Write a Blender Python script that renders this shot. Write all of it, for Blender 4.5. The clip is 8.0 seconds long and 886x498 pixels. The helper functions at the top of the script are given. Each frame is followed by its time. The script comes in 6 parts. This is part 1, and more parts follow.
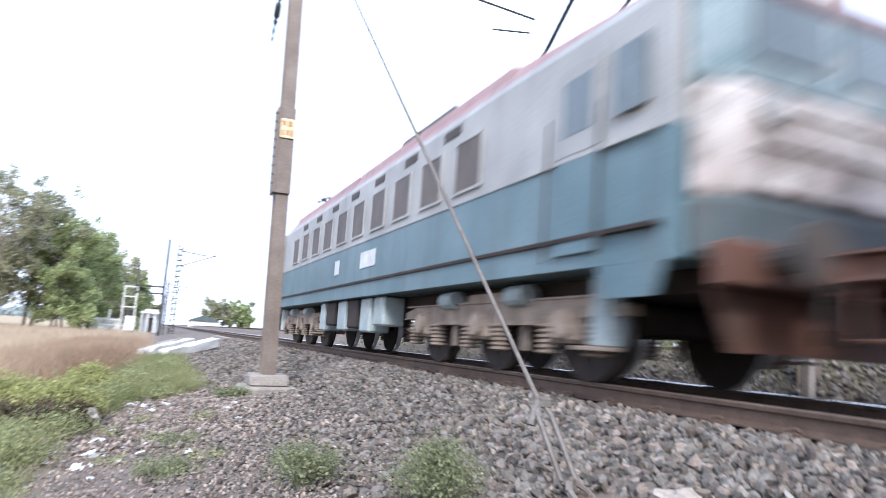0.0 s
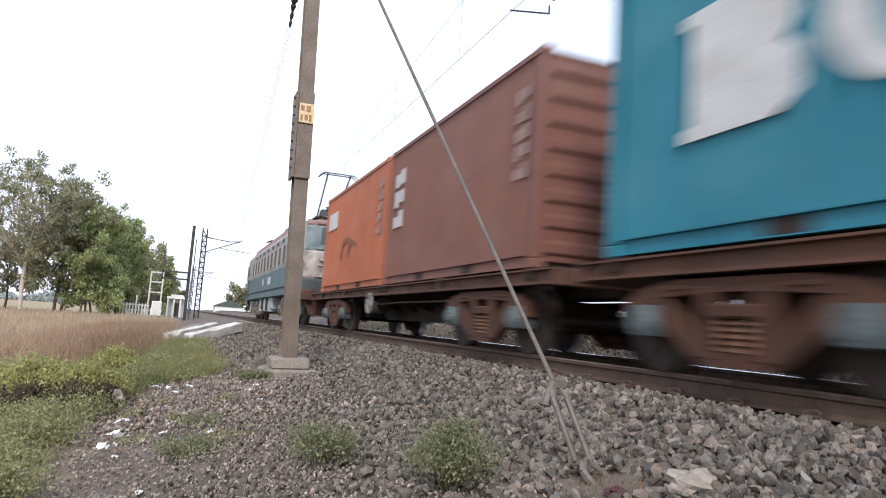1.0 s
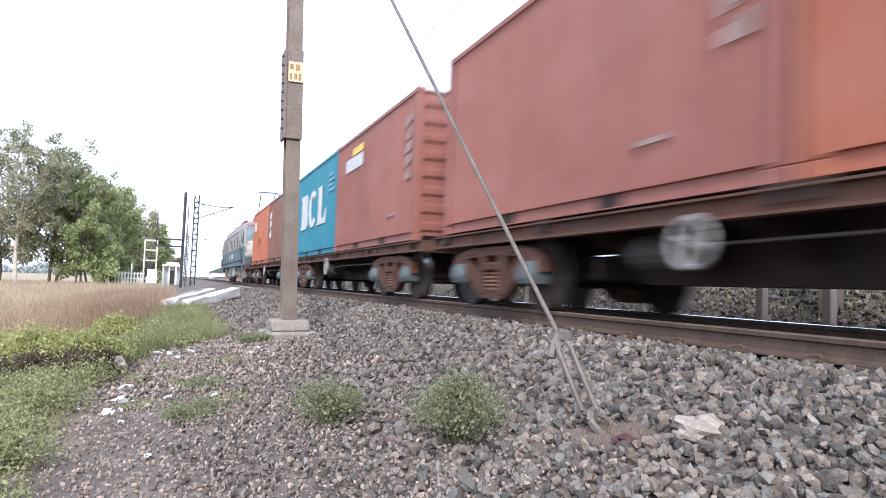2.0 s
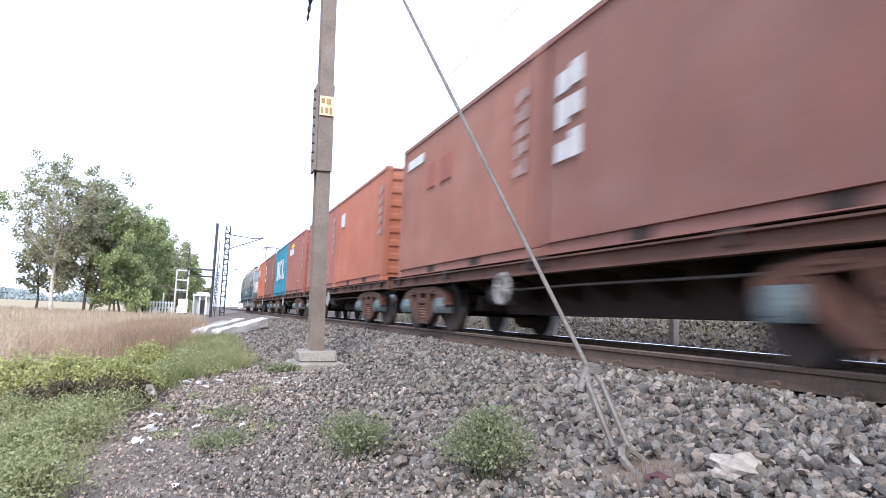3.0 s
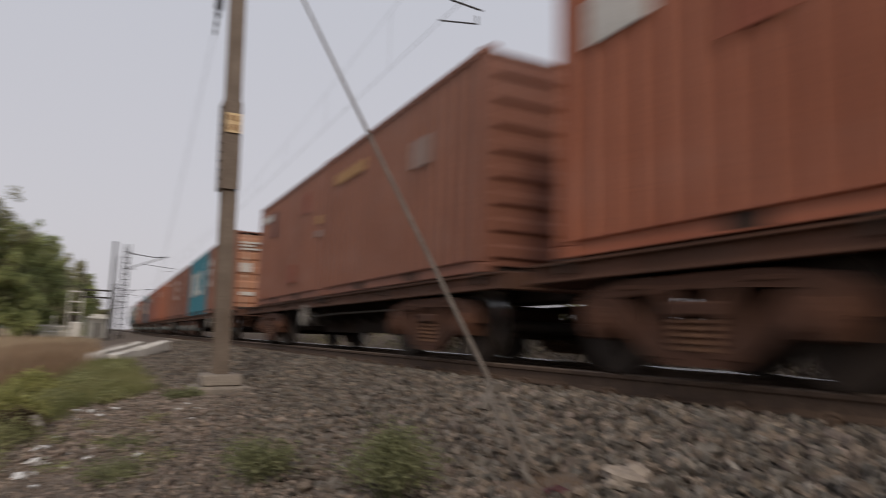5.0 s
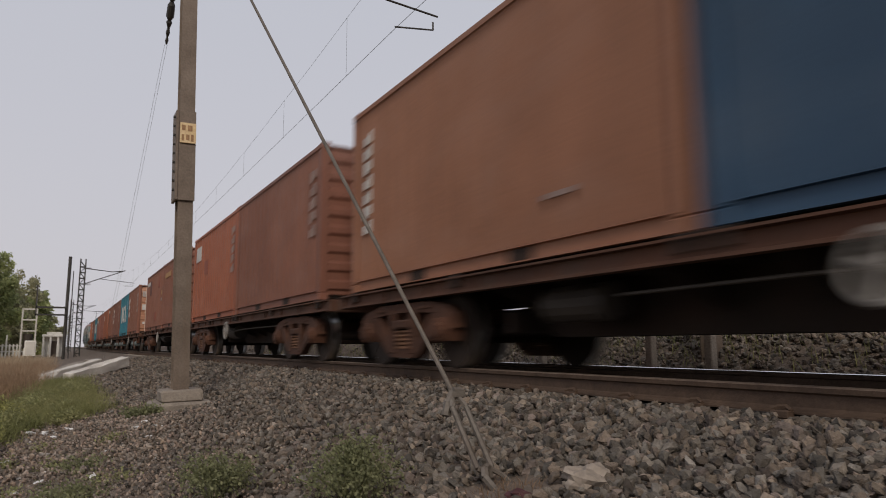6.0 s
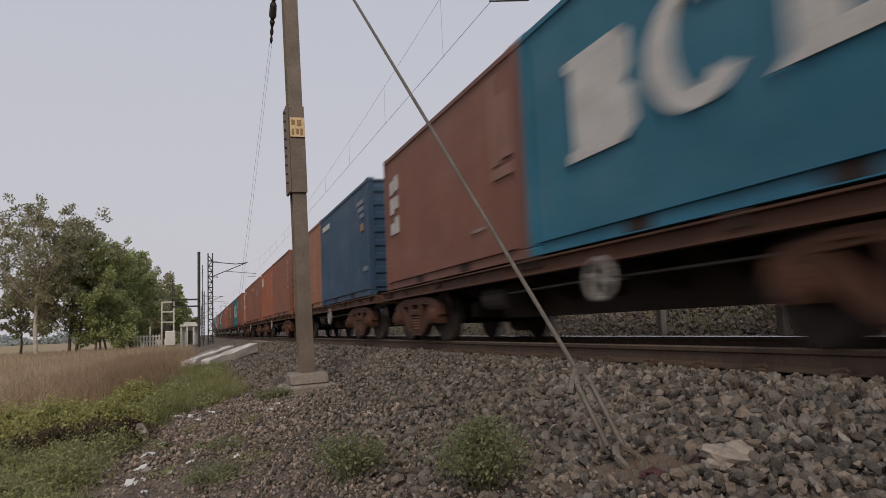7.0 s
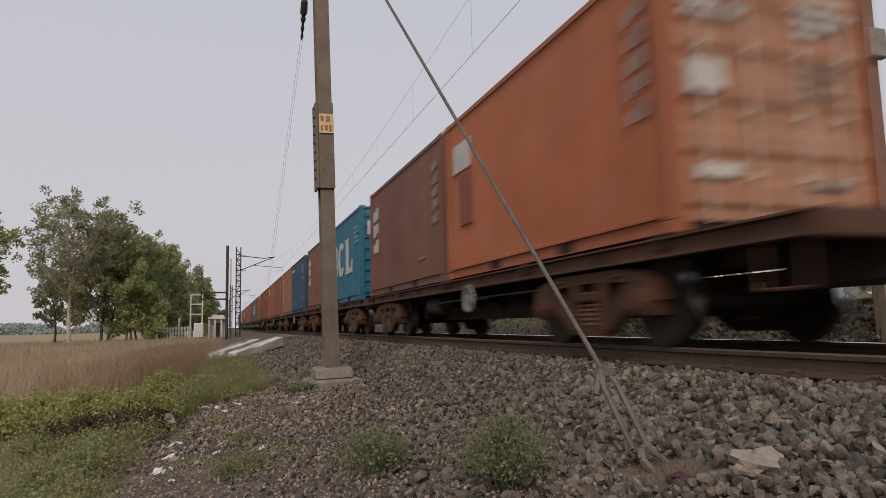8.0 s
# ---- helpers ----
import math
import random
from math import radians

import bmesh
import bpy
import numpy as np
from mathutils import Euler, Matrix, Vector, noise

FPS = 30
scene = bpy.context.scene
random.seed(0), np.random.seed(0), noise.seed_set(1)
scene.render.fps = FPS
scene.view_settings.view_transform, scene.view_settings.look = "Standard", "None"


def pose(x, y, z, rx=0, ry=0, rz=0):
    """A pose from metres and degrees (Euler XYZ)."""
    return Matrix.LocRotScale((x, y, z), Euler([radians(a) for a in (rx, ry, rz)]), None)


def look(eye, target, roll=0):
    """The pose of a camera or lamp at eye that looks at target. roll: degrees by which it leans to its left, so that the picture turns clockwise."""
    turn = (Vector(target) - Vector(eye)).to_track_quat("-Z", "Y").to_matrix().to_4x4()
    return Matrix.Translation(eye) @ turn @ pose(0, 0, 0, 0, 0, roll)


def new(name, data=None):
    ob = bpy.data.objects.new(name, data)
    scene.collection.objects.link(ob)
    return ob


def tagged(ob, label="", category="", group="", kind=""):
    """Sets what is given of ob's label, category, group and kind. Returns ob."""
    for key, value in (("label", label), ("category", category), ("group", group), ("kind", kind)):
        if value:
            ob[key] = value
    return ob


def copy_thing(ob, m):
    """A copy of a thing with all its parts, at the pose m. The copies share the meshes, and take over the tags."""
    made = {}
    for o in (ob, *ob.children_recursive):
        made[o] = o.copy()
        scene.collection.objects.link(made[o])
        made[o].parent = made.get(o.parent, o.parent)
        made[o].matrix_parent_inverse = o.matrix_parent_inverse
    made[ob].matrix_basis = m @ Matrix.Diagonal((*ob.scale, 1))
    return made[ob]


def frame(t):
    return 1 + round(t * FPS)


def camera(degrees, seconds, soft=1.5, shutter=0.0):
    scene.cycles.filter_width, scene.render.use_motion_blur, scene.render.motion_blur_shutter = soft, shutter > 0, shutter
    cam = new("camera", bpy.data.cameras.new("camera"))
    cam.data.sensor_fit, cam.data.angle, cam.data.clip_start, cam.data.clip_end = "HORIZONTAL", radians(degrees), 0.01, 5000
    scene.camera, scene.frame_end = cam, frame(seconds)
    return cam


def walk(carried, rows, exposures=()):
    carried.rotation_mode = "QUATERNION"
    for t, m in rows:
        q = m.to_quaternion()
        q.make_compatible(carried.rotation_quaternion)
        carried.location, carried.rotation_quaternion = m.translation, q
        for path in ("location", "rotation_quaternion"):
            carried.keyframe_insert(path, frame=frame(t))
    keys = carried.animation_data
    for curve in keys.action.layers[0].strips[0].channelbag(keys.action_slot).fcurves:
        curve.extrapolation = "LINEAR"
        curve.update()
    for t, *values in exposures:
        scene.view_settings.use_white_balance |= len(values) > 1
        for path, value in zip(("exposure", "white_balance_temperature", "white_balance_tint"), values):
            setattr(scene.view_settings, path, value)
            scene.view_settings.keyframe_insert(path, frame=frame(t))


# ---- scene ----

cam = camera(67.3, 8.0, soft=0.6, shutter=0.5)
PATH = [
    (0.0, pose(-0.042, -0.018, 0.275, 98.07, -3.89, -23.34)),
    (0.1, pose(-0.033, -0.028, 0.277, 98.23, -5.31, -21.96)),
    (0.3, pose(-0.015, -0.048, 0.282, 97.74, -6.22, -20.02)),
    (0.4, pose(-0.006, -0.058, 0.284, 97.69, -6.13, -19.81)),
    (0.5, pose(0.003, -0.068, 0.286, 97.66, -4.62, -19.53)),
    (0.7, pose(0.002, -0.055, 0.275, 97.94, -5.87, -21.03)),
    (0.8, pose(0.001, -0.048, 0.269, 97.87, -5.53, -21.17)),
    (1.0, pose(-0.000, -0.035, 0.258, 96.65, -3.83, -21.45)),
    (1.2, pose(-0.009, -0.026, 0.250, 96.19, -4.06, -21.51)),
    (1.3, pose(-0.014, -0.021, 0.246, 95.38, -4.25, -21.94)),
    (1.5, pose(-0.023, -0.012, 0.238, 93.62, -2.36, -21.99)),
    (1.7, pose(-0.021, 0.025, 0.234, 92.74, -2.16, -21.85)),
    (2.8, pose(-0.012, 0.032, 0.233, 95.71, -2.38, -20.31)),
    (3.0, pose(-0.024, 0.032, 0.232, 95.84, -2.61, -19.50)),
    (3.2, pose(-0.026, 0.030, 0.232, 95.98, -3.60, -20.23)),
    (3.3, pose(-0.028, 0.028, 0.231, 95.94, -3.48, -20.32)),
    (3.5, pose(-0.030, 0.026, 0.231, 95.91, -3.00, -20.36)),
    (3.7, pose(-0.030, 0.020, 0.228, 95.99, -2.84, -19.40)),
    (3.8, pose(-0.029, 0.017, 0.227, 95.98, -2.24, -18.26)),
    (4.0, pose(-0.029, 0.011, 0.224, 95.60, -2.14, -18.96)),
    (4.2, pose(-0.033, 0.012, 0.235, 95.15, -2.81, -19.41)),
    (4.3, pose(-0.036, 0.013, 0.240, 95.19, -3.70, -18.29)),
    (4.5, pose(-0.040, 0.014, 0.251, 96.41, -3.77, -19.16)),
    (4.7, pose(-0.027, -0.002, 0.247, 96.96, -2.84, -20.64)),
    (4.8, pose(-0.021, -0.010, 0.246, 97.47, -3.46, -22.69)),
    (4.9, pose(-0.014, -0.018, 0.244, 97.66, -3.28, -23.76)),
    (5.0, pose(-0.008, -0.026, 0.242, 97.74, -1.72, -26.92)),
    (5.2, pose(0.008, -0.069, 0.233, 96.53, -0.78, -30.69)),
    (6.3, pose(0.041, -0.022, 0.268, 98.44, 1.23, -28.22)),
    (6.5, pose(0.027, -0.005, 0.279, 97.53, 1.71, -25.86)),
    (6.6, pose(0.023, -0.001, 0.276, 97.61, 1.35, -24.91)),
    (6.7, pose(0.019, 0.003, 0.273, 97.45, 1.17, -23.03)),
    (6.8, pose(0.016, 0.006, 0.270, 97.20, 1.00, -22.03)),
    (6.9, pose(0.012, 0.010, 0.267, 96.95, 1.34, -20.99)),
    (7.0, pose(0.008, 0.014, 0.264, 96.52, 2.46, -20.29)),
    (7.2, pose(0.008, 0.012, 0.266, 96.40, 2.30, -20.00)),
    (7.3, pose(0.008, 0.011, 0.267, 96.60, 1.90, -20.10)),
    (7.4, pose(0.008, 0.010, 0.268, 96.69, 1.68, -20.17)),
    (7.5, pose(0.008, 0.009, 0.269, 96.76, 1.84, -19.96)),
    (7.6, pose(0.007, 0.011, 0.268, 96.68, 1.49, -19.78)),
    (7.7, pose(0.006, 0.014, 0.267, 96.48, 1.46, -19.32)),
    (7.8, pose(0.006, 0.016, 0.267, 96.53, 1.34, -19.18)),
    (7.9, pose(0.005, 0.019, 0.266, 96.36, 1.41, -18.42)),
    (8.0, pose(0.004, 0.021, 0.265, 96.38, 1.27, -18.20)),
]
EXPOSURES = [(0.0, 1.9, 5300, 8), (0.1, 1.6, 5450, 6), (0.3, 1.22, 5750, 5), (0.6, 0.85, 6050, 3), (1.0, 1.15, 5850, 7), (1.5, 1.68, 5700, 6), (1.8, 1.75, 5550, 8),
             (2.8, 1.88, 5300, 9), (3.2, 1.62, 5450, 9), (3.6, 1.0, 5850, 7), (4.0, 0.42, 6300, 5), (4.5, 0.12, 6700, 9), (5.0, 0.0, 6800, 10),
             (6.5, -0.03, 6700, 10), (7.2, -0.05, 6650, 10), (8.0, 0.0, 6800, 10)]
walk(cam, PATH, EXPOSURES)

# the train: metres a second, and where the first container's front is at 0 s
SPEED, START = 17.65, 1.2
TRACK_X = 4.87          # the middle of the track
GAUGE = 1.676

# ---------------------------------------------------------------- world and sun
world = bpy.data.worlds.new("hazy_sky")
scene.world = world
world.use_nodes = True
wn, wl = world.node_tree.nodes, world.node_tree.links
wn.clear()
w_out, w_bg = wn.new("ShaderNodeOutputWorld"), wn.new("ShaderNodeBackground")
w_sky = wn.new("ShaderNodeTexSky")
w_sky.sky_type, w_sky.sun_disc = "NISHITA", False
w_sky.sun_elevation, w_sky.sun_rotation = radians(36), radians(202.5)
w_sky.dust_density, w_sky.air_density, w_sky.ozone_density = 6.0, 1.0, 1.0
w_gain = wn.new("ShaderNodeMixRGB")
w_gain.blend_type, w_gain.inputs[0].default_value = "MULTIPLY", 1.0
w_gain.inputs[2].default_value = (0.09, 0.09, 0.09, 1)
w_mix = wn.new("ShaderNodeMixRGB")
w_mix.inputs[0].default_value = 0.88
w_co, w_sep, w_ramp = wn.new("ShaderNodeTexCoord"), wn.new("ShaderNodeSeparateXYZ"), wn.new("ShaderNodeValToRGB")
w_ramp.color_ramp.elements[0].position, w_ramp.color_ramp.elements[0].color = 0.0, (0.63, 0.62, 0.68, 1)
w_ramp.color_ramp.elements[1].position, w_ramp.color_ramp.elements[1].color = 0.6, (0.56, 0.59, 0.68, 1)
wl.new(w_co.outputs["Generated"], w_sep.inputs[0])
wl.new(w_sep.outputs["Z"], w_ramp.inputs[0])
wl.new(w_sky.outputs[0], w_gain.inputs[1])
wl.new(w_gain.outputs[0], w_mix.inputs[1])
wl.new(w_ramp.outputs[0], w_mix.inputs[2])
wl.new(w_mix.outputs[0], w_bg.inputs[0])
wl.new(w_bg.outputs[0], w_out.inputs[0])
w_bg.inputs[1].default_value = 1.0
sun_data = bpy.data.lights.new("sun", "SUN")
sun_data.energy, sun_data.angle, sun_data.color = 1.4, radians(14), (1.0, 0.90, 0.78)
sun = new("sun", sun_data)
sun.matrix_world = look((-24, -58, 46), (0, 0, 0))


# ---------------------------------------------------------------- materials
def surf(name, c1, c2, scale=3.0, rough=0.7, metal=0.0, bump=0.2, fine=40.0, stain=None, stain_amount=0.5, streak=False,
         island=0.0, per_object=0.0, spec=0.4, dust=None, tints=False):
    """Two colours mixed by broad noise, grain by fine noise, and stains with a shape of their own."""
    m = bpy.data.materials.new(name)
    m.use_nodes = True
    n, l = m.node_tree.nodes, m.node_tree.links
    b = n["Principled BSDF"]
    b.inputs["Roughness"].default_value, b.inputs["Metallic"].default_value = rough, metal
    b.inputs["Specular IOR Level"].default_value = spec
    co = n.new("ShaderNodeTexCoord")
    broad, grain = n.new("ShaderNodeTexNoise"), n.new("ShaderNodeTexNoise")
    broad.inputs["Scale"].default_value, broad.inputs["Detail"].default_value = scale, 5
    grain.inputs["Scale"].default_value, grain.inputs["Detail"].default_value = fine, 3
    l.new(co.outputs["Object"], broad.inputs["Vector"])
    l.new(co.outputs["Object"], grain.inputs["Vector"])
    r = n.new("ShaderNodeValToRGB")
    r.color_ramp.elements[0].position, r.color_ramp.elements[1].position = 0.3, 0.7
    r.color_ramp.elements[0].color, r.color_ramp.elements[1].color = (*c1, 1), (*c2, 1)
    l.new(broad.outputs["Fac"], r.inputs[0])
    g = n.new("ShaderNodeMixRGB")
    g.blend_type, g.inputs[0].default_value = "OVERLAY", 0.35
    l.new(r.outputs[0], g.inputs[1])
    l.new(grain.outputs["Fac"], g.inputs[2])
    last = g.outputs[0]
    if stain:
        s = n.new("ShaderNodeTexNoise")
        s.inputs["Scale"].default_value, s.inputs["Detail"].default_value, s.inputs["Roughness"].default_value = 1.0, 8, 0.68
        mp = n.new("ShaderNodeMapping")
        mp.inputs["Scale"].default_value = (5.0, 5.0, 0.5) if streak else (1.6, 1.6, 1.6)
        l.new(co.outputs["Object"], mp.inputs[0])
        l.new(mp.outputs[0], s.inputs["Vector"])
        sr = n.new("ShaderNodeValToRGB")
        sr.color_ramp.elements[0].position, sr.color_ramp.elements[1].position = 0.5, 0.78
        sr.color_ramp.elements[1].color = (stain_amount, stain_amount, stain_amount, 1)
        l.new(s.outputs["Fac"], sr.inputs[0])
        k = n.new("ShaderNodeMixRGB")
        k.inputs[2].default_value = (*stain, 1)
        l.new(sr.outputs[0], k.inputs[0])
        l.new(last, k.inputs[1])
        last = k.outputs[0]
    if dust:
        s2, mp2, sr2, k2 = n.new("ShaderNodeTexNoise"), n.new("ShaderNodeMapping"), n.new("ShaderNodeValToRGB"), n.new("ShaderNodeMixRGB")
        s2.inputs["Scale"].default_value, s2.inputs["Detail"].default_value, s2.inputs["Roughness"].default_value = 1.0, 7, 0.62
        mp2.inputs["Location"].default_value, mp2.inputs["Scale"].default_value = (3.1, 7.7, 1.9), (0.8, 0.55, 0.9)
        sr2.color_ramp.elements[0].position, sr2.color_ramp.elements[1].position = 0.48, 0.75
        sr2.color_ramp.elements[1].color = (0.45, 0.45, 0.45, 1)
        l.new(co.outputs["Object"], mp2.inputs[0])
        l.new(mp2.outputs[0], s2.inputs["Vector"])
        l.new(s2.outputs["Fac"], sr2.inputs[0])
        k2.inputs[2].default_value = (*dust, 1)
        l.new(sr2.outputs[0], k2.inputs[0])
        l.new(last, k2.inputs[1])
        last = k2.outputs[0]
    if island or per_object:
        src = n.new("ShaderNodeNewGeometry").outputs["Random Per Island"] if island else n.new("ShaderNodeObjectInfo").outputs["Random"]
        mr = n.new("ShaderNodeMapRange")
        amount = island or per_object
        mr.inputs[3].default_value, mr.inputs[4].default_value = 1 - amount, 1 + amount
        l.new(src, mr.inputs[0])
        v = n.new("ShaderNodeMixRGB")
        v.blend_type, v.inputs[0].default_value = "MULTIPLY", 1.0
        l.new(last, v.inputs[1])
        l.new(mr.outputs[0], v.inputs[2])
        last = v.outputs[0]
        if tints:
            # each piece leans to brown, slate, ochre or plum
            scatter_n, tr, tm = n.new("ShaderNodeTexWhiteNoise"), n.new("ShaderNodeValToRGB"), n.new("ShaderNodeMixRGB")
            scatter_n.noise_dimensions = "1D"
            l.new(src, scatter_n.inputs["W"])
            tr.color_ramp.interpolation = "CONSTANT"
            tr.color_ramp.elements[0].position, tr.color_ramp.elements[0].color = 0.0, (1.05, 0.97, 0.92, 1)
            tr.color_ramp.elements[1].position, tr.color_ramp.elements[1].color = 0.3, (0.95, 0.99, 1.03, 1)
            for at, c in ((0.6, (1.0, 1.0, 1.0, 1)), (0.82, (1.02, 0.95, 0.98, 1)), (0.93, (1.25, 1.18, 1.1, 1))):
                tr.color_ramp.elements.new(at).color = c
            l.new(scatter_n.outputs["Value"], tr.inputs[0])
            tm.blend_type, tm.inputs[0].default_value = "MULTIPLY", 1.0
            l.new(last, tm.inputs[1])
            l.new(tr.outputs[0], tm.inputs[2])
            last = tm.outputs[0]
    l.new(last, b.inputs["Base Color"])
    if bump:
        bp = n.new("ShaderNodeBump")
        bp.inputs["Strength"].default_value, bp.inputs["Distance"].default_value = bump, 0.02
        l.new(grain.outputs["Fac"], bp.inputs["Height"])
        l.new(bp.outputs[0], b.inputs["Normal"])
    return m


def leafy(name, c1, c2):
    """Leaves that let some light through."""
    m = surf(name, c1, c2, scale=0.6, rough=0.6, bump=0, island=0.35, spec=0.25)
    n, l = m.node_tree.nodes, m.node_tree.links
    b = n["Principled BSDF"]
    t, mix = n.new("ShaderNodeBsdfTranslucent"), n.new("ShaderNodeMixShader")
    mix.inputs[0].default_value = 0.5
    l.new(b.inputs["Base Color"].links[0].from_socket, t.inputs["Color"])
    l.new(b.outputs[0], mix.inputs[1])
    l.new(t.outputs[0], mix.inputs[2])
    l.new(mix.outputs[0], n["Material Output"].inputs["Surface"])
    return m


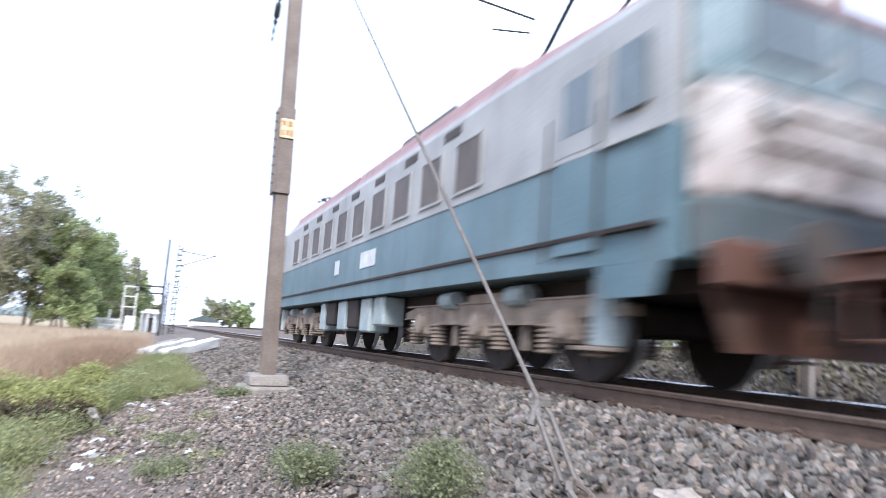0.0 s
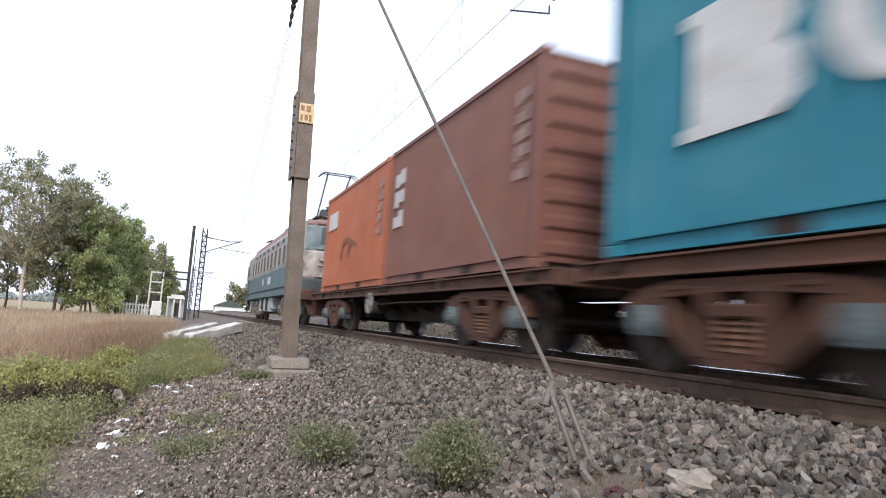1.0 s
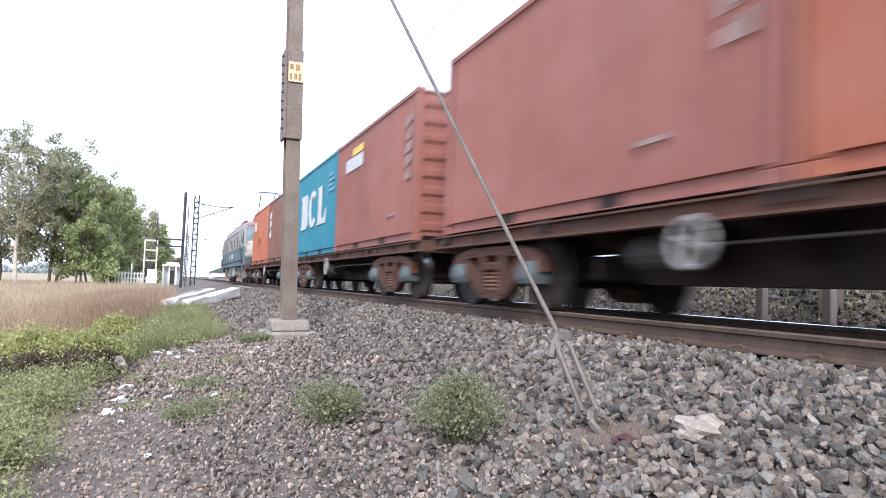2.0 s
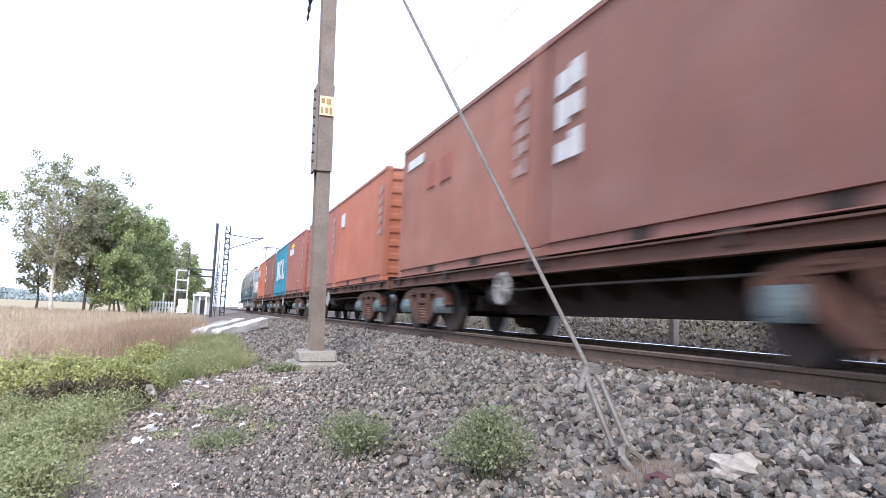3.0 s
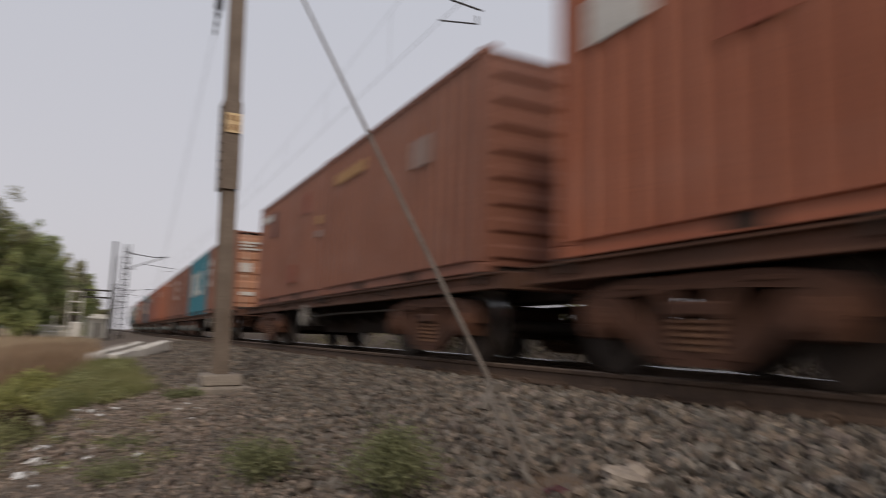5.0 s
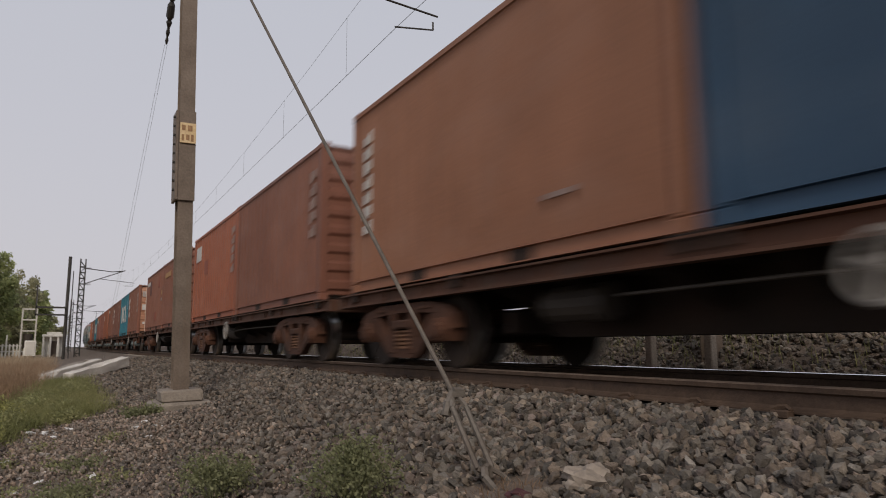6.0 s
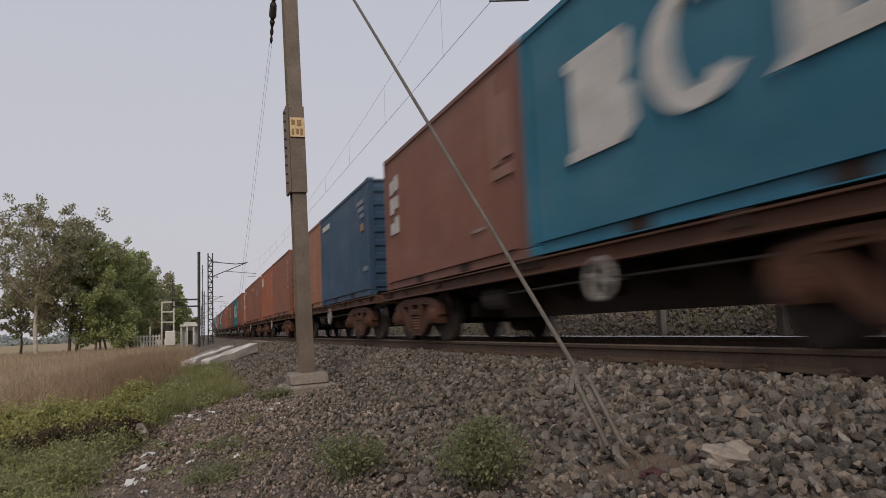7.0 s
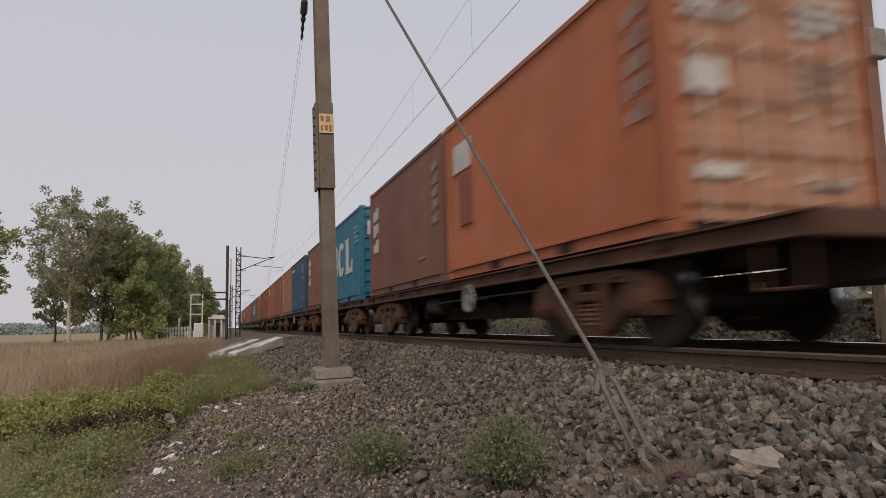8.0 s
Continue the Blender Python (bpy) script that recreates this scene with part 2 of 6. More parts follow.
RUST, GRIME = (0.13, 0.06, 0.03), (0.07, 0.055, 0.045)
M = {
    "concrete": surf("concrete", (0.20, 0.17, 0.145), (0.29, 0.25, 0.21), 4, 0.9, bump=0.5, stain=(0.16, 0.13, 0.10)),
    "sleeper": surf("sleeper_concrete", (0.24, 0.21, 0.18), (0.34, 0.30, 0.26), 4, 0.9, bump=0.4, stain=(0.13, 0.08, 0.05)),
    "white_concrete": surf("whitewashed_concrete", (0.50, 0.47, 0.43), (0.62, 0.59, 0.55), 3, 0.9, bump=0.4, stain=(0.25, 0.22, 0.19)),
    "rail": surf("rusty_rail", (0.068, 0.043, 0.03), (0.102, 0.066, 0.046), 6, 0.8, metal=0.2, bump=0.3, stain=(0.07, 0.05, 0.04)),
    "rail_head_dull": surf("brown_worn_rail_head", (0.13, 0.092, 0.07), (0.19, 0.14, 0.108), 6, 0.6, metal=0.35, bump=0.05),
    "rail_head": surf("polished_rail_head", (0.66, 0.65, 0.64), (0.76, 0.75, 0.74), 6, 0.24, metal=1.0, bump=0.03),
    "galv": surf("weathered_galvanised_steel", (0.145, 0.113, 0.09), (0.208, 0.166, 0.136), 3, 0.7, metal=0.3, bump=0.15, stain=(0.13, 0.08, 0.05), streak=True),
    "dark_steel": surf("dark_steel", (0.04, 0.038, 0.036), (0.07, 0.065, 0.06), 4, 0.6, metal=0.5, bump=0.1),
    "wire": surf("stranded_steel", (0.115, 0.095, 0.078), (0.18, 0.153, 0.13), 8, 0.6, metal=0.4, bump=0.1),
    "copper_wire": surf("dull_copper", (0.06, 0.055, 0.05), (0.09, 0.08, 0.07), 8, 0.5, metal=0.6, bump=0),
    "porcelain": surf("brown_porcelain", (0.05, 0.03, 0.025), (0.07, 0.045, 0.035), 8, 0.25, bump=0),
    "yellow": surf("faded_cream_enamel", (0.58, 0.42, 0.22), (0.66, 0.5, 0.3), 6, 0.5, bump=0.05, stain=(0.3, 0.18, 0.08)),
    "plate_brown": surf("worn_brown_figures", (0.22, 0.12, 0.06), (0.34, 0.2, 0.1), 20, 0.7, bump=0),
    "stone": surf("ballast_stone", (0.084, 0.071, 0.059), (0.182, 0.156, 0.131), 9, 0.9, bump=0.8, fine=45, island=0.6, tints=True),
    # ballast stone darkened: the shade below the train is in the colour
    "shade_stone": surf("shade_dark_ballast_stone", (0.035, 0.029, 0.025), (0.07, 0.058, 0.049), 9, 0.85, bump=0.3, fine=60, island=0.5),
    "loose_stone": surf("loose_ballast_stone", (0.084, 0.071, 0.059), (0.182, 0.156, 0.131), 9, 0.9, bump=0.3, fine=60, per_object=0.4, tints=True),
    "pale_stone": surf("pale_stone", (0.24, 0.20, 0.165), (0.34, 0.29, 0.245), 6, 0.9, bump=0.4, fine=30, stain=(0.25, 0.2, 0.16)),
    "bogie": surf("brown_bogie_steel", (0.043, 0.018, 0.0105), (0.108, 0.045, 0.025), 3, 0.8, metal=0.1, bump=0.3, stain=(0.028, 0.018, 0.014), stain_amount=0.8),
    "wheel": surf("dark_wheel_steel", (0.018, 0.012, 0.009), (0.034, 0.022, 0.016), 5, 0.7, metal=0.3, bump=0.1),
    "sill": surf("rusty_brown_sill", (0.066, 0.029, 0.017), (0.116, 0.051, 0.031), 1.5, 0.75, metal=0.1, bump=0.2, stain=GRIME, stain_amount=0.8, streak=True),
    "spring": surf("rusty_spring_steel", (0.11, 0.052, 0.03), (0.19, 0.10, 0.06), 5, 0.7, metal=0.2, bump=0.2, stain=(0.03, 0.02, 0.015)),
    "axle_teal": surf("grimy_blue_grey_iron", (0.05, 0.062, 0.064), (0.105, 0.125, 0.127), 4, 0.6, bump=0.15, stain=(0.05, 0.024, 0.014), stain_amount=0.85),
    "tread": surf("polished_wheel_tread", (0.45, 0.44, 0.43), (0.6, 0.59, 0.58), 6, 0.28, metal=1.0, bump=0.03),
    # near black because the shade under the vehicles is in this colour
    "under": surf("shade_dark_underframe", (0.014, 0.009, 0.007), (0.034, 0.019, 0.013), 2, 0.85, bump=0.2),
    "tank": surf("pale_grey_cylinder", (0.03, 0.024, 0.02), (0.058, 0.047, 0.038), 3, 0.7, bump=0.1, stain=(0.06, 0.035, 0.022)),
    "brake_white": surf("white_painted_iron", (0.20, 0.185, 0.17), (0.29, 0.27, 0.25), 3, 0.65, bump=0.1, stain=(0.14, 0.09, 0.06)),
    "decal": surf("white_marking_paint", (0.43, 0.42, 0.405), (0.56, 0.55, 0.53), 4, 0.6, bump=0, stain=(0.4, 0.33, 0.28), stain_amount=0.6),
    "decal_dim": surf("worn_white_marking", (0.22, 0.15, 0.13), (0.30, 0.22, 0.195), 4, 0.7, bump=0),
    "decal_faint": surf("faded_pale_blue_marking", (0.10, 0.24, 0.32), (0.16, 0.30, 0.38), 4, 0.7, bump=0),
    "ghost": surf("ghost_of_old_marking", (0.21, 0.108, 0.082), (0.265, 0.142, 0.11), 3, 0.7, bump=0),
    "decal_yellow": surf("yellow_marking_paint", (0.60, 0.42, 0.06), (0.68, 0.5, 0.1), 4, 0.6, bump=0),
    "decal_grey": surf("worn_grey_marking", (0.15, 0.17, 0.21), (0.22, 0.24, 0.28), 4, 0.7, bump=0),
    "decal_ochre": surf("faded_ochre_marking", (0.30, 0.16, 0.06), (0.38, 0.215, 0.09), 4, 0.7, bump=0),
    "patch_red": surf("red_primer_patch", (0.215, 0.06, 0.034), (0.26, 0.074, 0.042), 2, 0.7, bump=0),
    "loco_teal": surf("dull_teal_loco_paint", (0.07, 0.115, 0.13), (0.115, 0.165, 0.18), 1.2, 0.5, bump=0.08, stain=GRIME, stain_amount=0.6, streak=True),
    "loco_cream": surf("grimy_cream_loco_paint", (0.23, 0.222, 0.21), (0.33, 0.318, 0.30), 1.2, 0.55, bump=0.08, stain=(0.2, 0.16, 0.13), streak=True),
    "loco_roof": surf("faded_red_roof_paint", (0.22, 0.13, 0.12), (0.31, 0.20, 0.19), 1.5, 0.65, bump=0.1, stain=GRIME),
    # grey-teal glass: the sky's reflection is mixed into the base colour
    "loco_glass": surf("sky_tinted_glass", (0.075, 0.09, 0.095), (0.12, 0.14, 0.145), 1, 0.12, bump=0),
    "loco_dust": surf("dusty_tan_bogie", (0.17, 0.125, 0.09), (0.30, 0.235, 0.18), 4, 0.85, bump=0.3, stain=(0.07, 0.05, 0.04), stain_amount=0.8),
    "loco_box": surf("pale_grey_green_box", (0.22, 0.25, 0.245), (0.34, 0.37, 0.355), 3, 0.7, bump=0.1, stain=(0.12, 0.09, 0.07), stain_amount=0.7),
    "loco_peel": surf("peeling_teal_paint", (0.09, 0.13, 0.14), (0.22, 0.26, 0.265), 2.5, 0.6, bump=0.15, stain=(0.42, 0.38, 0.35), stain_amount=0.85),
    # darker teal with brown stains, for the lowest band of the nose
    "loco_shade": surf("dark_teal_loco_end", (0.03, 0.04, 0.042), (0.07, 0.08, 0.08), 2, 0.7, bump=0.1, stain=(0.1, 0.06, 0.04), stain_amount=0.6),
    "louvre": surf("brown_louvre", (0.06, 0.045, 0.038), (0.10, 0.075, 0.06), 2, 0.6, bump=0.1),
    "bark": surf("pale_bark", (0.36, 0.31, 0.26), (0.5, 0.44, 0.38), 2, 0.9, bump=0.4, stain=(0.2, 0.15, 0.12)),
    "dark_bark": surf("dark_bark", (0.10, 0.075, 0.055), (0.16, 0.12, 0.09), 2, 0.95, bump=0.5),
    "leaf": leafy("green_leaves", (0.25, 0.295, 0.13), (0.42, 0.44, 0.21)),
    "leaf_olive": leafy("olive_leaves", (0.235, 0.235, 0.135), (0.39, 0.37, 0.23)),
    "leaf_weed": leafy("weed_leaves", (0.17, 0.185, 0.095), (0.30, 0.30, 0.165)),
    "leaf_patch": leafy("small_weed_leaves", (0.25, 0.265, 0.12), (0.41, 0.39, 0.20)),
    "leaf_shrub": leafy("shrub_leaves", (0.27, 0.28, 0.10), (0.48, 0.45, 0.19)),
    "grass": leafy("green_grass_blades", (0.19, 0.205, 0.08), (0.33, 0.31, 0.145)),
    "dry": leafy("dry_grass_blades", (0.34, 0.255, 0.17), (0.54, 0.425, 0.30)),
    "russet": leafy("russet_grass_blades", (0.24, 0.155, 0.095), (0.40, 0.275, 0.18)),
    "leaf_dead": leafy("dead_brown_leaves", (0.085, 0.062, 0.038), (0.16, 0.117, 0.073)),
    "litter": surf("white_litter", (0.55, 0.54, 0.53), (0.70, 0.69, 0.68), 8, 0.6, bump=0.1),
    "hut_white": surf("bright_whitewash", (0.66, 0.65, 0.62), (0.76, 0.75, 0.72), 1.5, 0.85, bump=0.1, stain=(0.45, 0.4, 0.34)),
    "rod_pale": surf("pale_weathered_bar", (0.46, 0.33, 0.25), (0.58, 0.44, 0.36), 3, 0.7, bump=0.1),
    "fines": surf("brown_gravel_chips", (0.16, 0.128, 0.105), (0.285, 0.232, 0.192), 9, 0.9, bump=0.3, fine=60, island=0.5, tints=True),
    "loco_grime": surf("sooty_brown_loco_end", (0.12, 0.09, 0.075), (0.48, 0.44, 0.41), 3.2, 0.7, bump=0.15, stain=(0.2, 0.09, 0.05), stain_amount=0.7),
    "rusty_iron": surf("weathered_iron", (0.115, 0.098, 0.083), (0.175, 0.152, 0.132), 8, 0.7, metal=0.2, bump=0.2, stain=(0.1, 0.06, 0.04)),
    "paper": surf("grubby_paper", (0.22, 0.2, 0.18), (0.34, 0.31, 0.28), 8, 0.8, bump=0.1),
    "green_plastic": surf("pale_green_plastic", (0.30, 0.48, 0.30), (0.38, 0.56, 0.38), 5, 0.5, bump=0.05),
    "wall_white": surf("stained_white_plaster", (0.5, 0.48, 0.45), (0.62, 0.6, 0.56), 1.5, 0.85, bump=0.1, stain=(0.3, 0.25, 0.2)),
    "teal_wall": surf("faded_teal_wall_paint", (0.05, 0.065, 0.06), (0.085, 0.10, 0.09), 1, 0.85, bump=0.1, stain=(0.2, 0.2, 0.18)),
    # foliage paled and blued: the distance haze is in the colour
    "haze_wood": surf("haze_tinted_foliage", (0.22, 0.25, 0.24), (0.30, 0.33, 0.32), 0.05, 0.9, bump=0),
    "rope_red": surf("dull_maroon_cloth", (0.055, 0.022, 0.026), (0.09, 0.036, 0.04), 5, 0.9, bump=0.2),
}
PAINTS = {
    "orange": ((0.30, 0.085, 0.035), (0.37, 0.115, 0.05)),
    "deep_orange": ((0.26, 0.08, 0.04), (0.32, 0.105, 0.055)),
    "rust_orange": ((0.22, 0.095, 0.052), (0.28, 0.125, 0.072)),
    # door paint lightened: the stronger light on the back end is in it
    "lit_door_orange": ((0.33, 0.155, 0.09), (0.42, 0.21, 0.13)),
    "brown": ((0.175, 0.067, 0.042), (0.22, 0.088, 0.056)),
    "dark_brown": ((0.140, 0.056, 0.039), (0.182, 0.074, 0.052)),
    "red": ((0.20, 0.07, 0.05), (0.25, 0.09, 0.065)),
    "blue": ((0.013, 0.13, 0.182), (0.024, 0.17, 0.228)),
    "deep_blue": ((0.012, 0.108, 0.178), (0.022, 0.145, 0.225)),
    "navy": ((0.021, 0.053, 0.10), (0.031, 0.073, 0.132)),
}
for key, (c1, c2) in PAINTS.items():
    M["box_" + key] = surf("container_paint_" + key, c1, c2, 0.9, 0.62, bump=0.08, stain=tuple(0.55 * c + 0.03 for c in c1), stain_amount=0.4, streak=True, per_object=0.06, dust=tuple(0.8 * c + 0.07 for c in c2))


# ---------------------------------------------------------------- mesh helpers
def part(name, bm, material, parent, label=""):
    me = bpy.data.meshes.new(name)
    bm.to_mesh(me)
    bm.free()
    me.materials.append(material)
    ob = new(name, me)
    ob.parent = parent
    if label:
        ob["label"] = label
    return ob


def thing(name, label, category, group="", kind="", at=(0, 0, 0)):
    ob = new(name)
    ob.empty_display_size = 0.2
    ob.location = at
    return tagged(ob, label, category, group, kind)


def box(bm, x0, x1, y0, y1, z0, z1, bevel=0.0):
    r = bmesh.ops.create_cube(bm, size=1.0)
    vs = r["verts"]
    for v in vs:
        v.co = Vector(((x0 + x1) / 2 + v.co.x * (x1 - x0), (y0 + y1) / 2 + v.co.y * (y1 - y0), (z0 + z1) / 2 + v.co.z * (z1 - z0)))
    if bevel:
        es = list({e for v in vs for e in v.link_edges})
        bmesh.ops.bevel(bm, geom=es, offset=bevel, segments=1, affect="EDGES")
    return bm


def rod(bm, a, b, r, seg=8, r2=None, caps=True):
    a, b = Vector(a), Vector(b)
    d = b - a
    m = Matrix.Translation((a + b) / 2) @ d.to_track_quat("Z", "Y").to_matrix().to_4x4()
    bmesh.ops.create_cone(bm, cap_ends=caps, segments=seg, radius1=r, radius2=r if r2 is None else r2, depth=d.length, matrix=m)
    return bm


def tube(bm, pts, r, seg=6):
    for a, b in zip(pts[:-1], pts[1:]):
        rod(bm, a, b, r, seg)
    return bm


def slab(bm, pts, axis, a, b):
    """A prism: the outline pts in the plane across the axis ('x' or 'y'), from a to b."""
    def p(u, v, w):
        return (w, u, v) if axis == "x" else (u, w, v)
    lo = [bm.verts.new(p(u, v, a)) for u, v in pts]
    hi = [bm.verts.new(p(u, v, b)) for u, v in pts]
    bm.faces.new(lo)
    bm.faces.new(hi[::-1])
    for i in range(len(pts)):
        j = (i + 1) % len(pts)
        bm.faces.new((lo[j], lo[i], hi[i], hi[j]))
    bmesh.ops.recalc_face_normals(bm, faces=bm.faces[:])
    return bm


def lathe(bm, x, y, rings, seg=10):
    """One closed turned body on an upright axis: rings of (radius, height)."""
    loops = [[bm.verts.new((x + r * math.cos(2 * math.pi * k / seg), y + r * math.sin(2 * math.pi * k / seg), z)) for k in range(seg)] for r, z in rings]
    for a, b in zip(loops[:-1], loops[1:]):
        for k in range(seg):
            bm.faces.new((a[k], a[(k + 1) % seg], b[(k + 1) % seg], b[k]))
    bm.faces.new(loops[0][::-1])
    bm.faces.new(loops[-1])
    return bm


def coil(z0, z1, turns, r, thin):
    out = []
    for k in range(turns):
        h = (z1 - z0) / turns
        out += [(r - thin, z0 + k * h), (r, z0 + (k + 0.25) * h), (r, z0 + (k + 0.6) * h), (r - thin, z0 + (k + 0.85) * h)]
    return out


def ribbed(bm, x0, x1, y, out, z0, z1, ribs, depth, thick=0.03):
    """One plate across x with horizontal pressed ribs that stand out along y (out is 1 or -1)."""
    h = (z1 - z0) / ribs
    front = [(y, z0)]
    for k in range(ribs):
        z = z0 + k * h
        front += [(y, z + 0.2 * h), (y + out * depth, z + 0.32 * h), (y + out * depth, z + 0.68 * h), (y, z + 0.8 * h)]
    front.append((y, z1))
    return slab(bm, front + [(y - out * thick, z1), (y - out * thick, z0)], "x", x0, x1)


def from_arrays(name, verts, faces, material, parent=None, flat=False):
    me = bpy.data.meshes.new(name)
    verts, faces = np.asarray(verts, dtype=np.float32), np.asarray(faces, dtype=np.int32)
    k = faces.shape[1]
    me.vertices.add(len(verts))
    me.vertices.foreach_set("co", verts.ravel())
    me.loops.add(faces.size)
    me.loops.foreach_set("vertex_index", faces.ravel())
    me.polygons.add(len(faces))
    me.polygons.foreach_set("loop_start", np.arange(0, faces.size, k, dtype=np.int32))
    me.update(calc_edges=True)
    if flat:
        me.shade_flat()
    me.materials.append(material)
    ob = new(name, me)
    ob.parent = parent
    return ob


RNG = np.random.default_rng(7)


def leaf_cloud(name, centres, size, material, parent=None, stretch=1.6, droop=0.0):
    """Many small leaf quads round given centres."""
    n = len(centres)
    u = RNG.normal(size=(n, 3))
    u[:, 2] -= droop
    u /= np.linalg.norm(u, axis=1)[:, None]
    w = np.cross(u, RNG.normal(size=(n, 3)))
    w /= np.linalg.norm(w, axis=1)[:, None]
    s = size * RNG.uniform(0.6, 1.4, (n, 1))
    a, b = u * s * stretch * 0.5, w * s * 0.5
    v = np.stack([centres - a, centres - 0.1 * a + b, centres + a, centres - 0.1 * a - b], 1).reshape(-1, 3)
    f = np.arange(4 * n).reshape(n, 4)
    return from_arrays(name, v, f, material, parent)


def blades(name, base, height, width, material, parent=None, lean=0.35):
    n = len(base)
    h = height * RNG.uniform(0.5, 1.25, n)
    ang = RNG.uniform(0, 2 * np.pi, n)
    d = np.stack([np.cos(ang), np.sin(ang), np.zeros(n)], 1)
    side = np.stack([-np.sin(ang + 0.7), np.cos(ang + 0.7), np.zeros(n)], 1) * (width * RNG.uniform(0.6, 1.4, (n, 1)) * 0.5)
    ln = (lean * RNG.uniform(0, 1, n) * h)[:, None]
    up = np.array([0, 0, 1.0])
    p1 = base + up * (h * 0.55)[:, None] + d * ln * 0.3
    p2 = base + up * h[:, None] + d * ln
    v = np.stack([base - side, base + side, p1 + side * 0.8, p1 - side * 0.8, p2 + side * 0.15, p2 - side * 0.15], 1).reshape(-1, 3)
    i = np.arange(n)[:, None] * 6
    f = np.concatenate([i + np.array([0, 1, 2, 3]), i + np.array([3, 2, 4, 5])])
    return from_arrays(name, v, f, material, parent)


# ---------------------------------------------------------------- ground
PX = [-4000, -30, -8, -3, -1.2, 0, 1.2, 2.0, 2.7, 3.3, 3.6, 6.2, 7.0, 7.7, 8.35, 11.2, 12, 13, 30, 4000]
PZ = [-1.3, -1.15, -1.05, -0.98, -0.86, -0.76, -0.60, -0.49, -0.36, -0.23, -0.22, -0.22, -0.3, -0.2, 0.33, 0.33, 0.0, -0.5, -0.9, -1.3]


def lumps(x, y):
    return (np.sin(x * 2.1 + 0.7 * np.sin(y * 1.3)) * np.sin(y * 1.7 + np.sin(x * 0.9)) * 0.5 + np.sin(x * 5.3 + y * 3.1) * np.sin(y * 4.7 - x * 2.2) * 0.3)


def ground_z(x, y):
    x, y = np.asarray(x, float), np.asarray(y, float)
    flat = np.clip(np.minimum((x - 3.0) / 0.3, (6.5 - x) / 0.3), 0, 1)
    return np.interp(x, PX, PZ) + lumps(x, y) * 0.035 * (1 - flat)


def spread(dense_lo, dense_hi, step, far_lo, far_hi):
    mid = np.arange(dense_lo, dense_hi, step)
    k = np.geomspace(step * 1.5, far_hi - dense_hi, 26)
    j = np.geomspace(step * 1.5, dense_lo - far_lo, 26)
    return np.concatenate([(dense_lo - j)[::-1], mid, dense_hi + k])


gx, gy = spread(-6, 12, 0.2, -4000, 4000), spread(0, 34, 0.25, -900, 4800)
GX, GY = np.meshgrid(gx, gy)
nx, ny = len(gx), len(gy)
gv = np.stack([GX, GY, ground_z(GX, GY)], -1).reshape(-1, 3)
ii = (np.arange(ny - 1)[:, None] * nx + np.arange(nx - 1)[None, :]).ravel()
M["ground"] = surf("earth_and_gravel", (0.085, 0.066, 0.053), (0.16, 0.125, 0.1), 2.5, 0.95, bump=0.8, fine=35)
gm = M["ground"].node_tree
g_geo, g_sep, g_noise = gm.nodes.new("ShaderNodeNewGeometry"), gm.nodes.new("ShaderNodeSeparateXYZ"), gm.nodes.new("ShaderNodeTexNoise")
g_noise.inputs["Scale"].default_value = 0.5
g_add, g_map, g_mix, g_dry = gm.nodes.new("ShaderNodeMath"), gm.nodes.new("ShaderNodeMapRange"), gm.nodes.new("ShaderNodeMixRGB"), gm.nodes.new("ShaderNodeValToRGB")
g_dry.color_ramp.elements[0].color, g_dry.color_ramp.elements[1].color = (0.22, 0.17, 0.09, 1), (0.38, 0.29, 0.18, 1)
g_add.operation = "MULTIPLY_ADD"
g_add.inputs[1].default_value = 2.0
g_map.inputs[1].default_value, g_map.inputs[2].default_value, g_map.inputs[3].default_value, g_map.inputs[4].default_value = -1.2, 0.6, 1.0, 0.0
gm.links.new(g_geo.outputs["Position"], g_sep.inputs[0])
gm.links.new(g_geo.outputs["Position"], g_noise.inputs["Vector"])
gm.links.new(g_noise.outputs["Fac"], g_add.inputs[0])
gm.links.new(g_sep.outputs["X"], g_add.inputs[2])
gm.links.new(g_add.outputs[0], g_map.inputs[0])
gm.links.new(g_noise.outputs["Fac"], g_dry.inputs[0])
g_bsdf = gm.nodes["Principled BSDF"]
g_old = g_bsdf.inputs["Base Color"].links[0].from_socket
gm.links.new(g_map.outputs[0], g_mix.inputs[0])
gm.links.new(g_old, g_mix.inputs[1])
gm.links.new(g_dry.outputs[0], g_mix.inputs[2])
gm.links.new(g_mix.outputs[0], g_bsdf.inputs["Base Color"])
ground = from_arrays("ground", gv, np.stack([ii, ii + 1, ii + nx + 1, ii + nx], 1), M["ground"])
tagged(ground, "gravelly railway formation running out into a dry grass field", "ground", kind="structure")


# ---------------------------------------------------------------- track
def rail_profile():
    half = [(0.075, -0.172), (0.075, -0.161), (0.03, -0.148), (0.009, -0.132), (0.009, -0.055), (0.034, -0.042), (0.036, -0.012)]
    return half + [(-x, z) for x, z in half[::-1]]


for k, side in enumerate((-1, 1)):
    x = TRACK_X + side * (GAUGE / 2 + 0.036)
    r = thing("rail_%d" % (k + 1), "rusty brown steel rail with a worn running surface", "rail", "rails of the track", "structure", (x, 0, 0))
    part("web_and_foot", slab(bmesh.new(), rail_profile(), "y", -40, 420), M["rail"], r)
    part("running_head", slab(bmesh.new(), [(0.034, -0.0135), (0.028, -0.0055), (0.015, -0.0015), (0, 0), (-0.015, -0.0015), (-0.028, -0.0055), (-0.034, -0.0135)], "y", -40, 420), M["rail_head" if side > 0 else "rail_head_dull"], r, "polished running surface" if side > 0 else "brown worn running surface")


